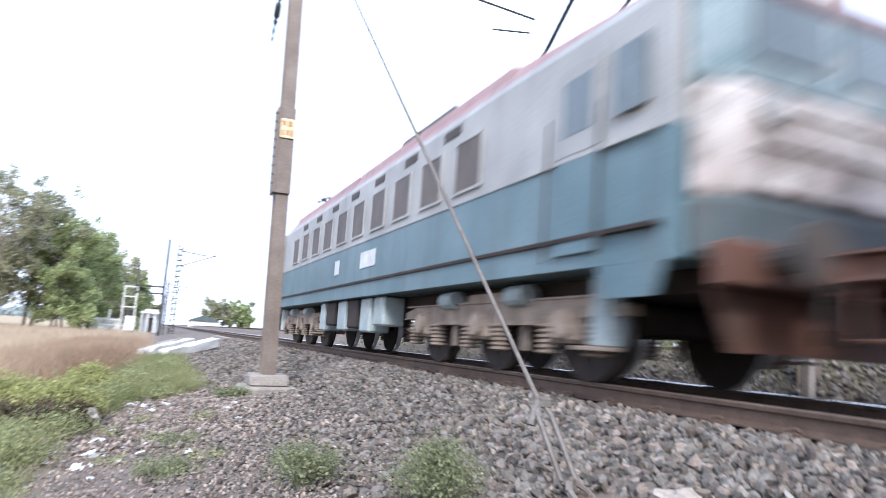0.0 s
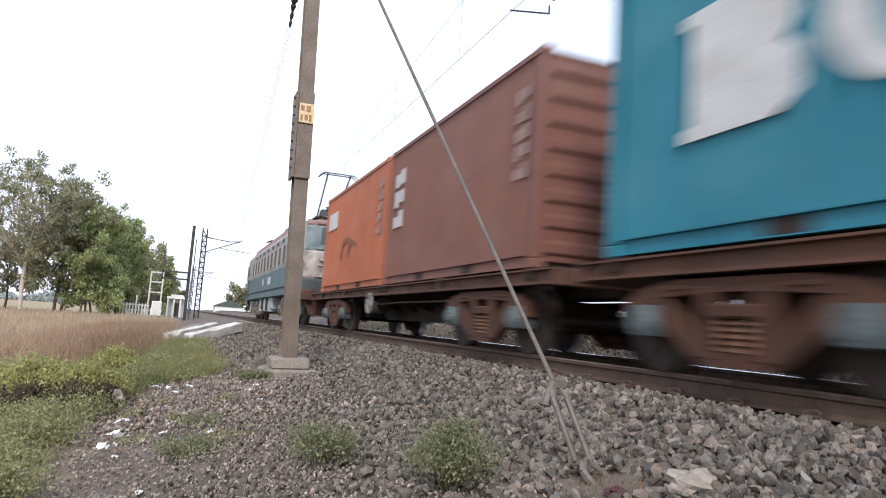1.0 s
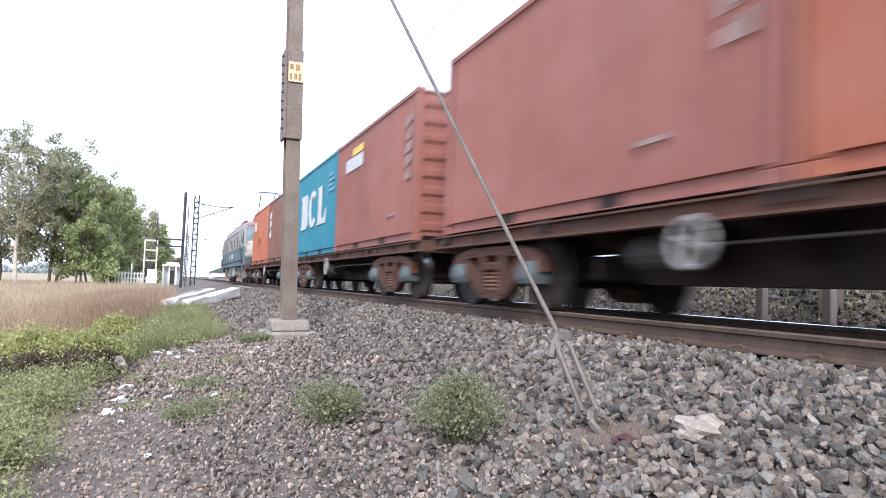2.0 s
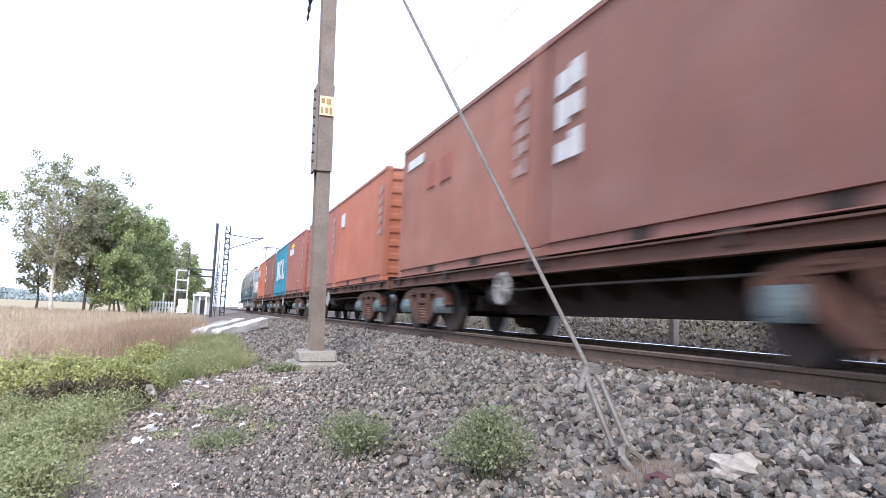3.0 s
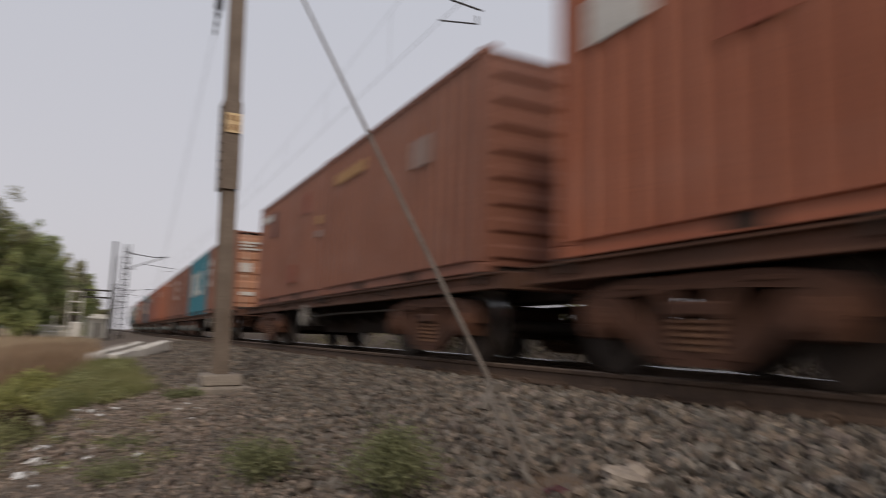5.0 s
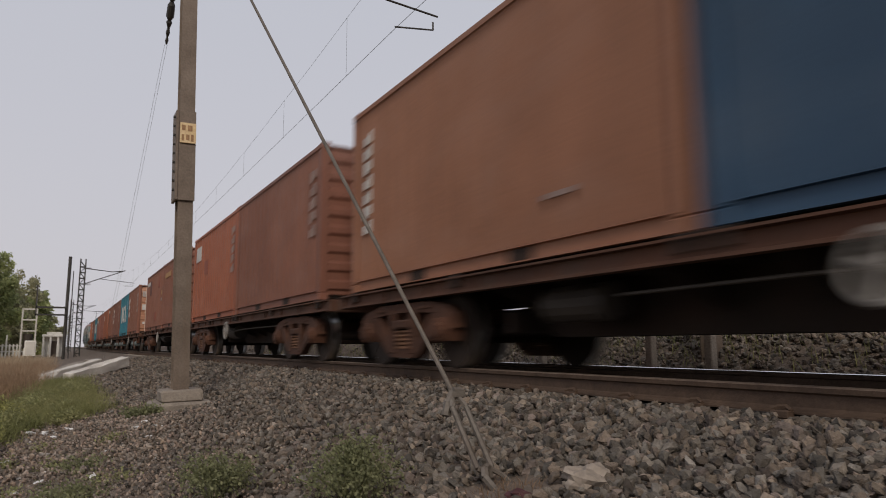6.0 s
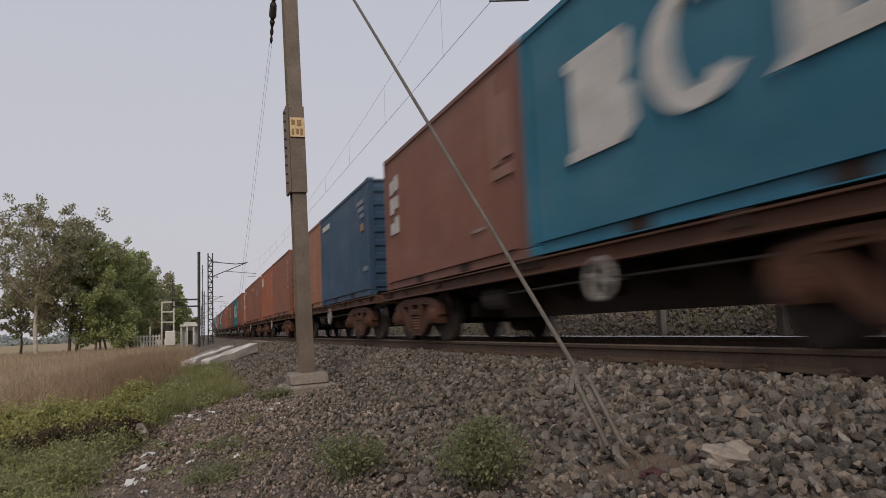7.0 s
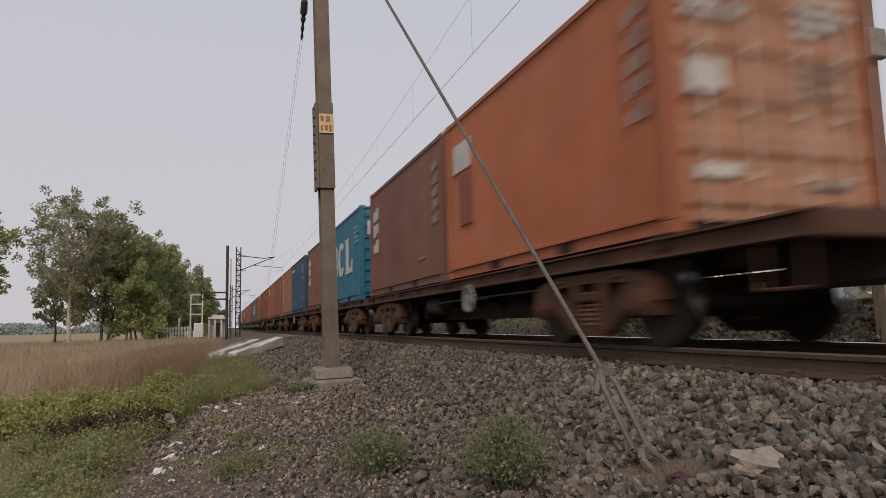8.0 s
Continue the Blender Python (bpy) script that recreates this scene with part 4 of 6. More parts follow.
LOADS = [
    (("orange", "bright orange corrugated freight container with a white panel", white_panel + codes_back), ("dark_brown", "dull brown corrugated freight container with white upright lettering", upright + codes_back)),
    (("blue", "teal-blue corrugated freight container with a big white mark", [mark_big] + mark_rows(-2.8, -2.1, 1.55, 2.1, 4, "decal_faint")), ("red", "brick-red corrugated freight container with a white and yellow panel", [mark_box(0.55, 2.1, 1.78, 2.08), mark_box(0.55, 1.5, 2.12, 2.28, "decal_yellow")] + codes_back + foot_text)),
    (("red", "brick-red corrugated freight container", codes_back + foot_text), ("deep_orange", "faded orange-red corrugated freight container with a small white panel", [mark_box(1.8, 2.3, 1.7, 2.1)] + codes_back)),
    (("brown", "brown freight container with two orange repair patches", small_front + [mark_box(0.9, 1.35, 1.5, 1.95, "patch_red"), mark_box(0.0, 0.6, 1.5, 1.95, "patch_red")] + codes_back), ("dark_brown", "dull brown freight container with white upright lettering", upright + codes_back + [mark_box(-1.0, -0.4, 1.8, 2.05, "decal", 1), mark_box(-0.95, -0.5, 0.45, 0.65, "decal", 1), mark_box(0.2, 0.8, 1.75, 1.9, "decal_dim", 1)])),
    (("blue", "teal-blue corrugated freight container with a big white mark", [mark_big] + mark_rows(-2.8, -2.1, 1.55, 2.1, 4, "decal_faint")), ("brown", "brown freight container with orange doors and white lettering", upright + mark_rows(-2.75, -2.2, 1.1, 2.2, 4, "decal_dim", True) + end_marks)),
    (("brown", "brown freight container with red repair patches", small_front + [mark_box(1.05, 1.6, 1.6, 2.25, "dark"), mark_box(-1.95, -1.45, 1.75, 2.2, "patch_red"), mark_box(-1.05, -0.4, 0.32, 0.72, "patch_red"), mark_box(-2.85, -2.5, 1.38, 1.55, "decal_ochre"), mark_box(-2.85, -2.45, 1.12, 1.25, "decal_dim")]), ("brown", "brown freight container with yellow lettering", [mark_box(0.9, 2.5, 1.95, 2.15, "decal_ochre"), mark_box(-1.6, -1.0, 1.5, 1.9, "decal_dim")])),
    (("deep_orange", "orange corrugated freight container with a white panel", [mark_box(1.8, 2.6, 1.8, 2.25), mark_box(0.6, 1.1, 1.3, 1.7, "patch_red")] + codes_back), ("brown", "faded brown freight container", codes_back)),
    (("rust_orange", "faded orange freight container with white upright lettering", mark_rows(2.35, 2.6, 0.7, 2.2, 7, upright=True) + foot_text), ("navy", "dark blue corrugated freight container with small white lettering", [mark_box(1.6, 2.65, 2.12, 2.26), mark_box(-2.6, -1.9, 2.08, 2.18, "decal_grey"), mark_box(-2.6, -2.05, 1.92, 2.02, "decal_grey"), mark_box(-2.6, -2.2, 1.76, 1.86, "decal_grey"), mark_box(-2.5, -2.26, 1.45, 1.62, "decal_ochre"), mark_box(-2.8, -2.45, 0.5, 0.6, "decal_grey")])),
    (("dark_brown", "dull brown freight container with white upright lettering and faded panels", upright + foot_text + [mark_box(-2.46, -2.2, 1.2, 2.4, "ghost"), mark_box(-2.8, -2.48, 1.25, 2.1, "ghost"), mark_box(-2.8, -2.2, 1.02, 1.16, "ghost")]), ("deep_blue", "teal-blue corrugated freight container with a big white mark", [mark_big] + mark_rows(-2.8, -2.1, 1.55, 2.1, 4, "decal_faint") + [mark_box(-1.0, -0.2, 1.75, 2.15, "decal", 1), mark_box(-0.9, -0.1, 0.9, 1.2, "decal", 1)])),
    (("dark_brown", "dull brown freight container with white upright lettering", upright + codes_back + foot_text), ("orange", "orange freight container with pale weathered doors", [mark_box(1.85, 2.6, 1.65, 2.12), mark_box(1.75, 2.35, 0.75, 1.55, "patch_red")] + codes_back + end_marks)),
]
M["smear"] = surf("rubbed_dark_scrawl", (0.16, 0.06, 0.035), (0.24, 0.08, 0.04), 5, 0.8, bump=0)
M["dark"] = surf("dark_primer_patch", (0.10, 0.035, 0.03), (0.13, 0.05, 0.04), 2, 0.7, bump=0)
MOVING = []
for i, (ahead, behind) in enumerate(LOADS):
    y = START - wagon_front(i) - 6.125
    wagon = make_wagon(1.5 if i % 5 == 0 else 0.42, 1.5 if i % 5 == 4 else 0.42, (0.95, 0.95, 0.95, 0.95, -1.2, 1.2, 1.0, -1.15, -1.4, -1.1)[i], "axle_teal" if i < 5 else "bogie")
    MOVING.append((wagon, y, 0.0))
    for (paint, label, marks), off in ((ahead, 3.075), (behind, -3.075)):
        # rearmost doors of each set get the paint with the light in it
        c = make_container(paint, label, marks, "lit_door_orange" if (i in (4, 9) and off < 0) else None, doors_back=(i in (4, 9) and off < 0))
        MOVING.append((c, y + off + (0.14 if i == 0 and off > 0 else -0.14 if i in (4, 9) and off < 0 else 0.0), DECK))


def make_loco():
    """An electric freight locomotive; its origin is at rail level in its middle."""
    o = thing("locomotive", "teal and cream electric locomotive with a faded red roof", "locomotive")
    L, hw = 9.6, 1.5
    lower = [(-hw, 1.02), (hw, 1.02), (hw, 2.08), (-hw, 2.08)]
    upper = [(-hw, 2.08), (hw, 2.08), (hw, 3.2), (hw - 0.04, 3.3), (-hw + 0.04, 3.3), (-hw, 3.2)]
    roof = [(-hw + 0.04, 3.3), (hw - 0.04, 3.3), (hw - 0.16, 3.52), (hw - 0.5, 3.74), (0.5, 3.84), (-0.5, 3.84), (-hw + 0.5, 3.74), (-hw + 0.16, 3.52)]
    for nm, pts, mat in (("lower_body", lower, "loco_teal"), ("upper_body", upper, "loco_cream"), ("roof", roof, "loco_roof")):
        bm = bmesh.new()
        for y0, y1 in ((-L + 0.35, -6.6), (-6.6, 6.6), (6.6, L - 0.35)):
            slab(bm, pts, "y", y0, y1)
        for v in bm.verts:
            if abs(v.co.y) > L - 0.5:
                v.co.x *= 0.97
                v.co.z = min(v.co.z, 3.3 + (v.co.z - 3.3) * 0.35)
        part(nm, bm, M[mat], o)
    for s in (-1, 1):
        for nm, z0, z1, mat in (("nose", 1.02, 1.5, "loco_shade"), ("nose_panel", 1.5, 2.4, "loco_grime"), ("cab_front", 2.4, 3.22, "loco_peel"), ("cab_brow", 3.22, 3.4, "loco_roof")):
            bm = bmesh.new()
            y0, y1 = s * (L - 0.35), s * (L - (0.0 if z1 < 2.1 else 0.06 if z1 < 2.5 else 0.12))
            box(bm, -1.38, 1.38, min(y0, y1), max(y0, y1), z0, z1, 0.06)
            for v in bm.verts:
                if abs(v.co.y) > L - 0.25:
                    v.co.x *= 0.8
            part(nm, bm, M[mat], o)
        for x in (-0.52, 0.52):
            part("windscreen", box(bmesh.new(), x - 0.4, x + 0.4, s * (L - 0.12) - 0.03, s * (L - 0.12) + 0.03, 2.62, 3.18, 0.02), M["loco_glass"], o)
        hood = part("headlight_hood", slab(bmesh.new(), [(-0.42, 3.3), (0.42, 3.3), (0.36, 3.66), (0.0, 3.86), (-0.36, 3.66)], "y", min(s * (L - 0.9), s * (L - 0.25)), max(s * (L - 0.9), s * (L - 0.25))), M["loco_grime"], o)
        part("headlight", rod(bmesh.new(), (0, s * (L - 0.3), 3.52), (0, s * (L - 0.2), 3.52), 0.17, 16), M["hut_white"], hood, "pale headlight lens")
        part("horn", rod(bmesh.new(), (-0.85, s * (L - 1.1), 3.62), (-0.85, s * (L - 0.5), 3.7), 0.05, 10, 0.13), M["dark_steel"], o)
        for x in (-0.85, 0.85):
            part("marker_lamp", rod(bmesh.new(), (x, s * (L - 0.08), 2.18), (x, s * (L + 0.04), 2.18), 0.12, 12), M["loco_cream"], o)
        for x in (-0.6, -0.3, 0.3, 0.6):
            part("brake_hose", tube(bmesh.new(), [(x, s * (L + 0.08), 0.95), (x, s * (L + 0.22), 0.85), (x, s * (L + 0.2), 0.55), (x + 0.06, s * (L + 0.12), 0.45)], 0.03, 6), M["dark_steel"], o)
        for z in (1.55, 1.9, 2.2):
            part("nose_rib", box(bmesh.new(), -0.95, 0.95, s * (L - 0.05) - 0.03, s * (L - 0.05) + 0.03, z, z + 0.05, 0.01), M["loco_grime"], o)
        part("buffer_beam", box(bmesh.new(), -1.4, 1.4, s * (L + 0.02) - 0.1, s * (L + 0.02) + 0.1, 0.8, 1.12, 0.02), M["sill"], o)
        part("coupler", box(bmesh.new(), -0.15, 0.15, min(s * L, s * (L + 0.5)), max(s * L, s * (L + 0.5)), 0.84, 1.06, 0.04), M["wheel"], o)
        for x in (-0.98, 0.98):
            bm = rod(bmesh.new(), (x, s * L, 1.0), (x, s * (L + 0.45), 1.0), 0.1, 12)
            rod(bm, (x, s * (L + 0.45), 1.0), (x, s * (L + 0.5), 1.0), 0.24, 16)
            part("buffer", bm, M["tank"], o, "grey dusty buffer")
        part("rail_guard", slab(bmesh.new(), [(-1.3, 0.8), (1.3, 0.8), (1.1, 0.35), (-1.1, 0.35)], "y", s * (L - 0.15) - 0.03, s * (L - 0.15) + 0.03), M["sill"], o)
    for sx in (-1, 1):
        xs = sx * hw
        for i in range(10):
            y = -5.6 + i * 1.24
            p = part("side_window", box(bmesh.new(), xs - 0.02, xs + 0.02, y - 0.36, y + 0.36, 2.22, 2.86, 0.012), M["louvre"], o, "brown louvred window")
            bm = bmesh.new()
            for a, b, c2, d in ((y - 0.41, y - 0.36, 2.18, 2.9), (y + 0.36, y + 0.41, 2.18, 2.9), (y - 0.36, y + 0.36, 2.18, 2.22), (y - 0.36, y + 0.36, 2.86, 2.9)):
                box(bm, xs - 0.028, xs + 0.028, a, b, c2, d)
            part("window_frame", bm, M["loco_cream"], p)
        for y in (-8.0, 8.0):
            d = part("cab_door", box(bmesh.new(), xs - 0.015, xs + 0.015, y - 0.33, y + 0.33, 1.15, 2.05, 0.01), M["loco_teal"], o)
            part("door_top", box(bmesh.new(), xs - 0.015, xs + 0.015, y - 0.33, y + 0.33, 2.1, 3.0, 0.01), M["loco_cream"], d)
            part("door_window", box(bmesh.new(), xs - 0.02, xs + 0.02, y - 0.22, y + 0.22, 2.3, 2.85), M["loco_glass"], d)
            for dy in (-0.42, 0.42):
                part("handrail", rod(bmesh.new(), (xs + sx * 0.06, y + dy, 1.1), (xs + sx * 0.06, y + dy, 2.5), 0.014, 6), M["tank"], o)
            part("cab_window", box(bmesh.new(), xs - 0.018, xs + 0.018, y + (0.55 if y > 0 else -0.95), y + (0.95 if y > 0 else -0.55), 2.3, 2.9), M["loco_glass"], o)
        for i in range(7):
            part("roof_vent", box(bmesh.new(), xs - 0.012, xs + 0.012, -5.3 + i * 1.6, -4.75 + i * 1.6, 3.02, 3.16, 0.008), M["tank"], o)
        for y in (-4.9, -1.65, 1.65, 4.9):
            bm = slab(bmesh.new(), [(sx * 1.42, 3.31), (sx * 1.36, 3.58), (sx * 0.8, 3.74), (sx * 0.8, 3.31)], "y", y - 1.55, y + 1.55)
            part("roof_fairing", bm, M["loco_roof"], o)
        part("waist_stripe", box(bmesh.new(), xs - 0.012, xs + 0.012, -9.1, 9.1, 2.05, 2.1), M["loco_cream"], o)
        part("skirt_edge", box(bmesh.new(), xs - 0.03, xs + 0.03, -9.1, 9.1, 1.28, 1.32), M["under"], o)
        for y in (-1.9, 0.6):
            part("painted_marking", box(bmesh.new(), xs - 0.012, xs + 0.012, y, y + (0.9 if y < 0 else 0.35), 1.55, 1.85), M["decal"], o)
        # boxes and pipes hung below the body
        for y, w, h, mat in ((-2.0, 0.55, 0.5, "tank"), (-1.2, 0.6, 0.62, "tank"), (-0.35, 0.7, 0.55, "under"), (0.5, 0.6, 0.6, "tank"), (1.4, 0.8, 0.5, "under"), (2.2, 0.4, 0.62, "tank")):
            part("equipment_box", box(bmesh.new(), sx * 1.2 - 0.2, sx * 1.2 + 0.2, y - w / 2, y + w / 2, 1.0 - h, 1.0, 0.03), M["loco_box" if mat == "tank" else mat], o)
        for y in (-8.75, 8.75):
            part("cab_skirt", slab(bmesh.new(), [(y - 0.42, 1.015), (y + 0.42, 1.015), (y + 0.3, 0.74), (y - 0.3, 0.74)], "x", sx * 1.46 - 0.02, sx * 1.46 + 0.02), M["loco_teal"], o)
        for y in (-8.1, 8.1):
            bm = rod(bmesh.new(), (sx * 1.15, y, 0.35), (sx * 1.15, y, 0.98), 0.16, 12)
            part("sand_box", bm, M["loco_box"], o)
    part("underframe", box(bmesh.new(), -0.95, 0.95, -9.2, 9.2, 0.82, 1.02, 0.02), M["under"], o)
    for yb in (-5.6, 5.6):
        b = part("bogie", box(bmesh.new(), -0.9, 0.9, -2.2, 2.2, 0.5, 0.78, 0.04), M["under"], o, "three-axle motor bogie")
        b.location = (0, yb, 0)
        for sx in (-1, 1):
            x = sx * 1.1
            bm = slab(bmesh.new(), [(-2.75, 0.62), (-2.2, 0.62), (-1.9, 0.55), (1.9, 0.55), (2.2, 0.62), (2.75, 0.62), (2.75, 0.72), (2.3, 0.80), (0.5, 0.80), (0.4, 0.92), (-0.4, 0.92), (-0.5, 0.80), (-2.3, 0.80), (-2.75, 0.72)], "x", x - 0.08, x + 0.08)
            box(bm, x - 0.1, x + 0.1, -2.7, 2.7, 0.80, 0.822)
            box(bm, x - 0.1, x + 0.1, -1.9, 1.9, 0.535, 0.555)
            part("side_frame", bm, M["loco_dust"], b)
            for u in (-1.9, 0, 1.9):
                bm = box(bmesh.new(), x - 0.14, x + 0.14, u - 0.22, u + 0.22, 0.36, 0.72, 0.04)
                part("axle_box", bm, M["loco_dust"], b)
                for du in (-0.42, 0.42):
                    part("coil_spring", lathe(bmesh.new(), x + sx * 0.03, u + du, coil(0.24, 0.56, 6, 0.12, 0.035)), M["loco_dust"], b)
                rod_bm = rod(bmesh.new(), (x - sx * 0.02, u, 0.54), (x + sx * 0.2, u, 0.54), 0.17, 14, 0.14)
                part("axle_cover", rod_bm, M["loco_dust"], b)
            for u in (-0.95, 0.95):
                part("brake_cylinder", rod(bmesh.new(), (x + sx * 0.1, u - 0.2, 0.86), (x + sx * 0.1, u + 0.2, 0.86), 0.12, 12), M["loco_box"], b)
                part("brake_hanger", box(bmesh.new(), x - 0.03, x + 0.03, u - 0.05, u + 0.05, 0.25, 0.56, 0.01), M["loco_dust"], b)
            part("step_board", box(bmesh.new(), x + sx * 0.16 - 0.09, x + sx * 0.16 + 0.09, -2.72, -2.2, 0.3, 0.34, 0.006), M["loco_dust"], b)
        for u in (-1.9, 0, 1.9):
            if "loco_wheel" not in WAGON_PARTS:
                bm = wheelset_mesh(0.546)
                me = bpy.data.meshes.new("wheelset")
                bm.to_mesh(me)
                bm.free()
                me.materials.append(M["wheel"])
                me.materials.append(M["tread"])
                WAGON_PARTS["loco_wheel"] = me
            w = new("wheelset", WAGON_PARTS["loco_wheel"])
            w.parent = b
            w.location = (0, u, 0.546)
    # roof gear
    for y in np.arange(-3.6, 3.7, 1.8):
        part("roof_hatch", box(bmesh.new(), -0.7, 0.7, y - 0.7, y + 0.7, 3.82, 3.96, 0.03), M["loco_roof"], o)
    for y in (-8.0, -6.9, -4.6, 4.6, 6.9):
        for x in (-0.5, 0.5):
            part("roof_insulator", lathe(bmesh.new(), x, y, coil(3.78, 4.12, 4, 0.09, 0.045)), M["porcelain"], o)
    part("roof_bus_bar", tube(bmesh.new(), [(0.3, -7.2, 4.17), (0.3, -2, 4.2), (0.3, 4.6, 4.17)], 0.02, 6), M["dark_steel"], o)
    part("roof_tank", rod(bmesh.new(), (-0.9, -3.8, 3.86), (-0.9, -1.6, 3.86), 0.16, 12), M["tank"], o)
    # the raised pantograph at the back and the folded one in front
    p = part("pantograph", box(bmesh.new(), -0.6, 0.6, -6.5, -4.7, 3.94, 4.0), M["dark_steel"], o, "raised double-arm pantograph")
    zt = 5.5
    for s in (-1, 1):
        bm = tube(bmesh.new(), [(s * 0.34, -4.9, 4.0), (s * 0.42, -7.0, zt)], 0.03, 6)
        part("arm", bm, M["dark_steel"], p)
    for y in (-6.75, -7.05):
        bm = tube(bmesh.new(), [(-0.72, y, zt - 0.12), (-0.55, y, zt + 0.02), (0.55, y, zt + 0.02), (0.72, y, zt - 0.12)], 0.022, 6)
        part("collector_strip", bm, M["dark_steel"], p)
    q = part("pantograph", box(bmesh.new(), -0.6, 0.6, 5.1, 6.5, 3.94, 4.0), M["dark_steel"], o, "folded double-arm pantograph")
    bm = bmesh.new()
    for s in (-1, 1):
        tube(bm, [(s * 0.45, 4.6, 4.05), (s * 0.5, 7.0, 4.12)], 0.028, 6)
    for y in (5.6, 6.1):
        tube(bm, [(-0.95, y, 4.12), (-0.75, y, 4.2), (0.75, y, 4.2), (0.95, y, 4.12)], 0.03, 6)
    part("arm", bm, M["dark_steel"], q)
    return o


MOVING.append((make_loco(), START + 2.25 + 9.6, 0.0))


# ---------------------------------------------------------------- masts and wires
def i_beam(bm, x, y, z0, z1, w=0.2, d=0.26):
    """One rolled column: flanges across y, joined by a web."""
    a, b, t, e = w / 2, d / 2, 0.014, 0.007
    pts = [(-a, -b), (a, -b), (a, -b + t), (e, -b + t), (e, b - t), (a, b - t), (a, b), (-a, b), (-a, b - t), (-e, b - t), (-e, -b + t), (-a, -b + t)]
    lo = [bm.verts.new((x + u, y + v, z0)) for u, v in pts]
    hi = [bm.verts.new((x + u, y + v, z1)) for u, v in pts]
    bm.faces.new(lo[::-1])
    bm.faces.new(hi)
    for k in range(12):
        bm.faces.new((lo[k], lo[(k + 1) % 12], hi[(k + 1) % 12], hi[k]))


MX, MY, LEAN = 1.48, 9.7, -1.5
mast = thing("overhead_line_mast", "weathered steel overhead-line mast on a concrete footing", "mast", "overhead-line masts", at=(MX, MY, 0))
mast.rotation_euler = (0, radians(LEAN), 0)
bm = bmesh.new()
i_beam(bm, 0, 0, -0.42, 8.0)
part("column", bm, M["galv"], mast)
bm = bmesh.new()
box(bm, -0.15, -0.112, -0.18, 0.16, 2.25, 3.53, 0.008)
box(bm, -0.118, 0.112, -0.165, -0.134, 2.25, 3.53, 0.004)
part("splice_plate", bm, M["galv"], mast)
for k in range(9):
    part("bolt", rod(bmesh.new(), (-0.145, -0.1, 2.4 + k * 0.13), (-0.18, -0.1, 2.4 + k * 0.13), 0.018, 6), M["dark_steel"], mast)
sign = part("number_plate", box(bmesh.new(), -0.1, 0.11, -0.19, -0.172, 3.06, 3.35, 0.004), M["yellow"], mast, "faded cream enamel location plate")
for x, z, wd, h in ((-0.055, 3.24, 0.05, 0.075), (0.03, 3.23, 0.06, 0.085), (-0.065, 3.09, 0.03, 0.09), (0.0, 3.1, 0.045, 0.08), (0.06, 3.085, 0.035, 0.1)):
    part("plate_figure", box(bmesh.new(), x - wd / 2, x + wd / 2, -0.193, -0.188, z, z + h), M["plate_brown"], sign)
for nm, hwid, z0, z1 in (("footing", 0.26, -0.48, -0.32), ("footing_slab", 0.37, -0.74, -0.478)):
    bm = box(bmesh.new(), -hwid, hwid, -hwid, hwid, z0, z1, 0.025)
    for v in bm.verts:
        v.co += Vector((random.uniform(-0.012, 0.012), random.uniform(-0.012, 0.012), random.uniform(-0.008, 0.008)))
    part(nm, bm, M["concrete"], mast, "chipped grey concrete")


def cantilever(parent, x0, y0, side=1, z_contact=5.63, stag=-0.2):
    """Bracket tubes with insulators from a column at x0 to the wire over the track; in the parent's space."""
    cx = (TRACK_X + stag) - x0
    tubes = [((0.12, 0, 7.1), (cx * 0.7, 0, 6.88)), ((cx * 0.7, 0, 6.88), (cx * 0.98, 0, 7.0)), ((0.12, 0, 5.7), (cx * 1.02, 0, 7.05)), ((cx * 0.42, 0, 6.2), (cx + 0.85 * side, 0, 5.95))]
    for k, (a, b) in enumerate(tubes):
        part("bracket_tube", rod(bmesh.new(), a, b, (0.03 if y0 == 0 else 0.04) * (0.6 if k == 3 else 1.0), 8), M["dark_steel"], parent)
    for a in ((0.12, 0, 7.1), (0.12, 0, 5.7)):
        bm = bmesh.new()
        b = Vector(a)
        for k in range(7):
            rod(bm, b + Vector((0.08 + k * 0.07, 0, 0)), b + Vector((0.11 + k * 0.07, 0, 0)), 0.085, 10)
        part("insulator", bm, M["porcelain"], parent)
    bm = tube(bmesh.new(), [(cx + 0.75 * side, 0, 5.83), (cx + 0.75 * side, 0, 5.68), (cx, 0, z_contact + 0.03)], 0.016, 6)
    part("steady_arm", bm, M["dark_steel"], parent)


cantilever(mast, MX - 0.15, 0, z_contact=5.55)
# the stay that holds the mast
stay = thing("mast_stay", "galvanised stay rod anchored in the ballast", "stay")
top, knot, eye = Vector((1.33, MY - 0.1, 6.95)), Vector((2.05, 3.35, -0.04)), Vector((2.05, 3.02, -0.42))
part("stay_rod", rod(bmesh.new(), top, knot, 0.0145, 8), M["wire"], stay)
d = (eye - knot).normalized()
sidev = d.cross(Vector((0, 0, 1))).normalized() * 0.045
bm = tube(bmesh.new(), [knot + sidev * 0.4, knot + sidev + d * 0.08, eye + sidev - d * 0.03, eye, eye - sidev - d * 0.03, knot - sidev + d * 0.08, knot - sidev * 0.4], 0.0165, 6)
part("turnbuckle_loop", bm, M["rusty_iron"], stay, "rust-brown turnbuckle loop")
bm = tube(bmesh.new(), [knot + Vector((-0.065, -0.01, -0.11)), knot + Vector((-0.04, 0, -0.04)), knot + Vector((-0.01, 0, 0.025)), knot + Vector((0.05, 0.0, 0.02))], 0.026, 6)
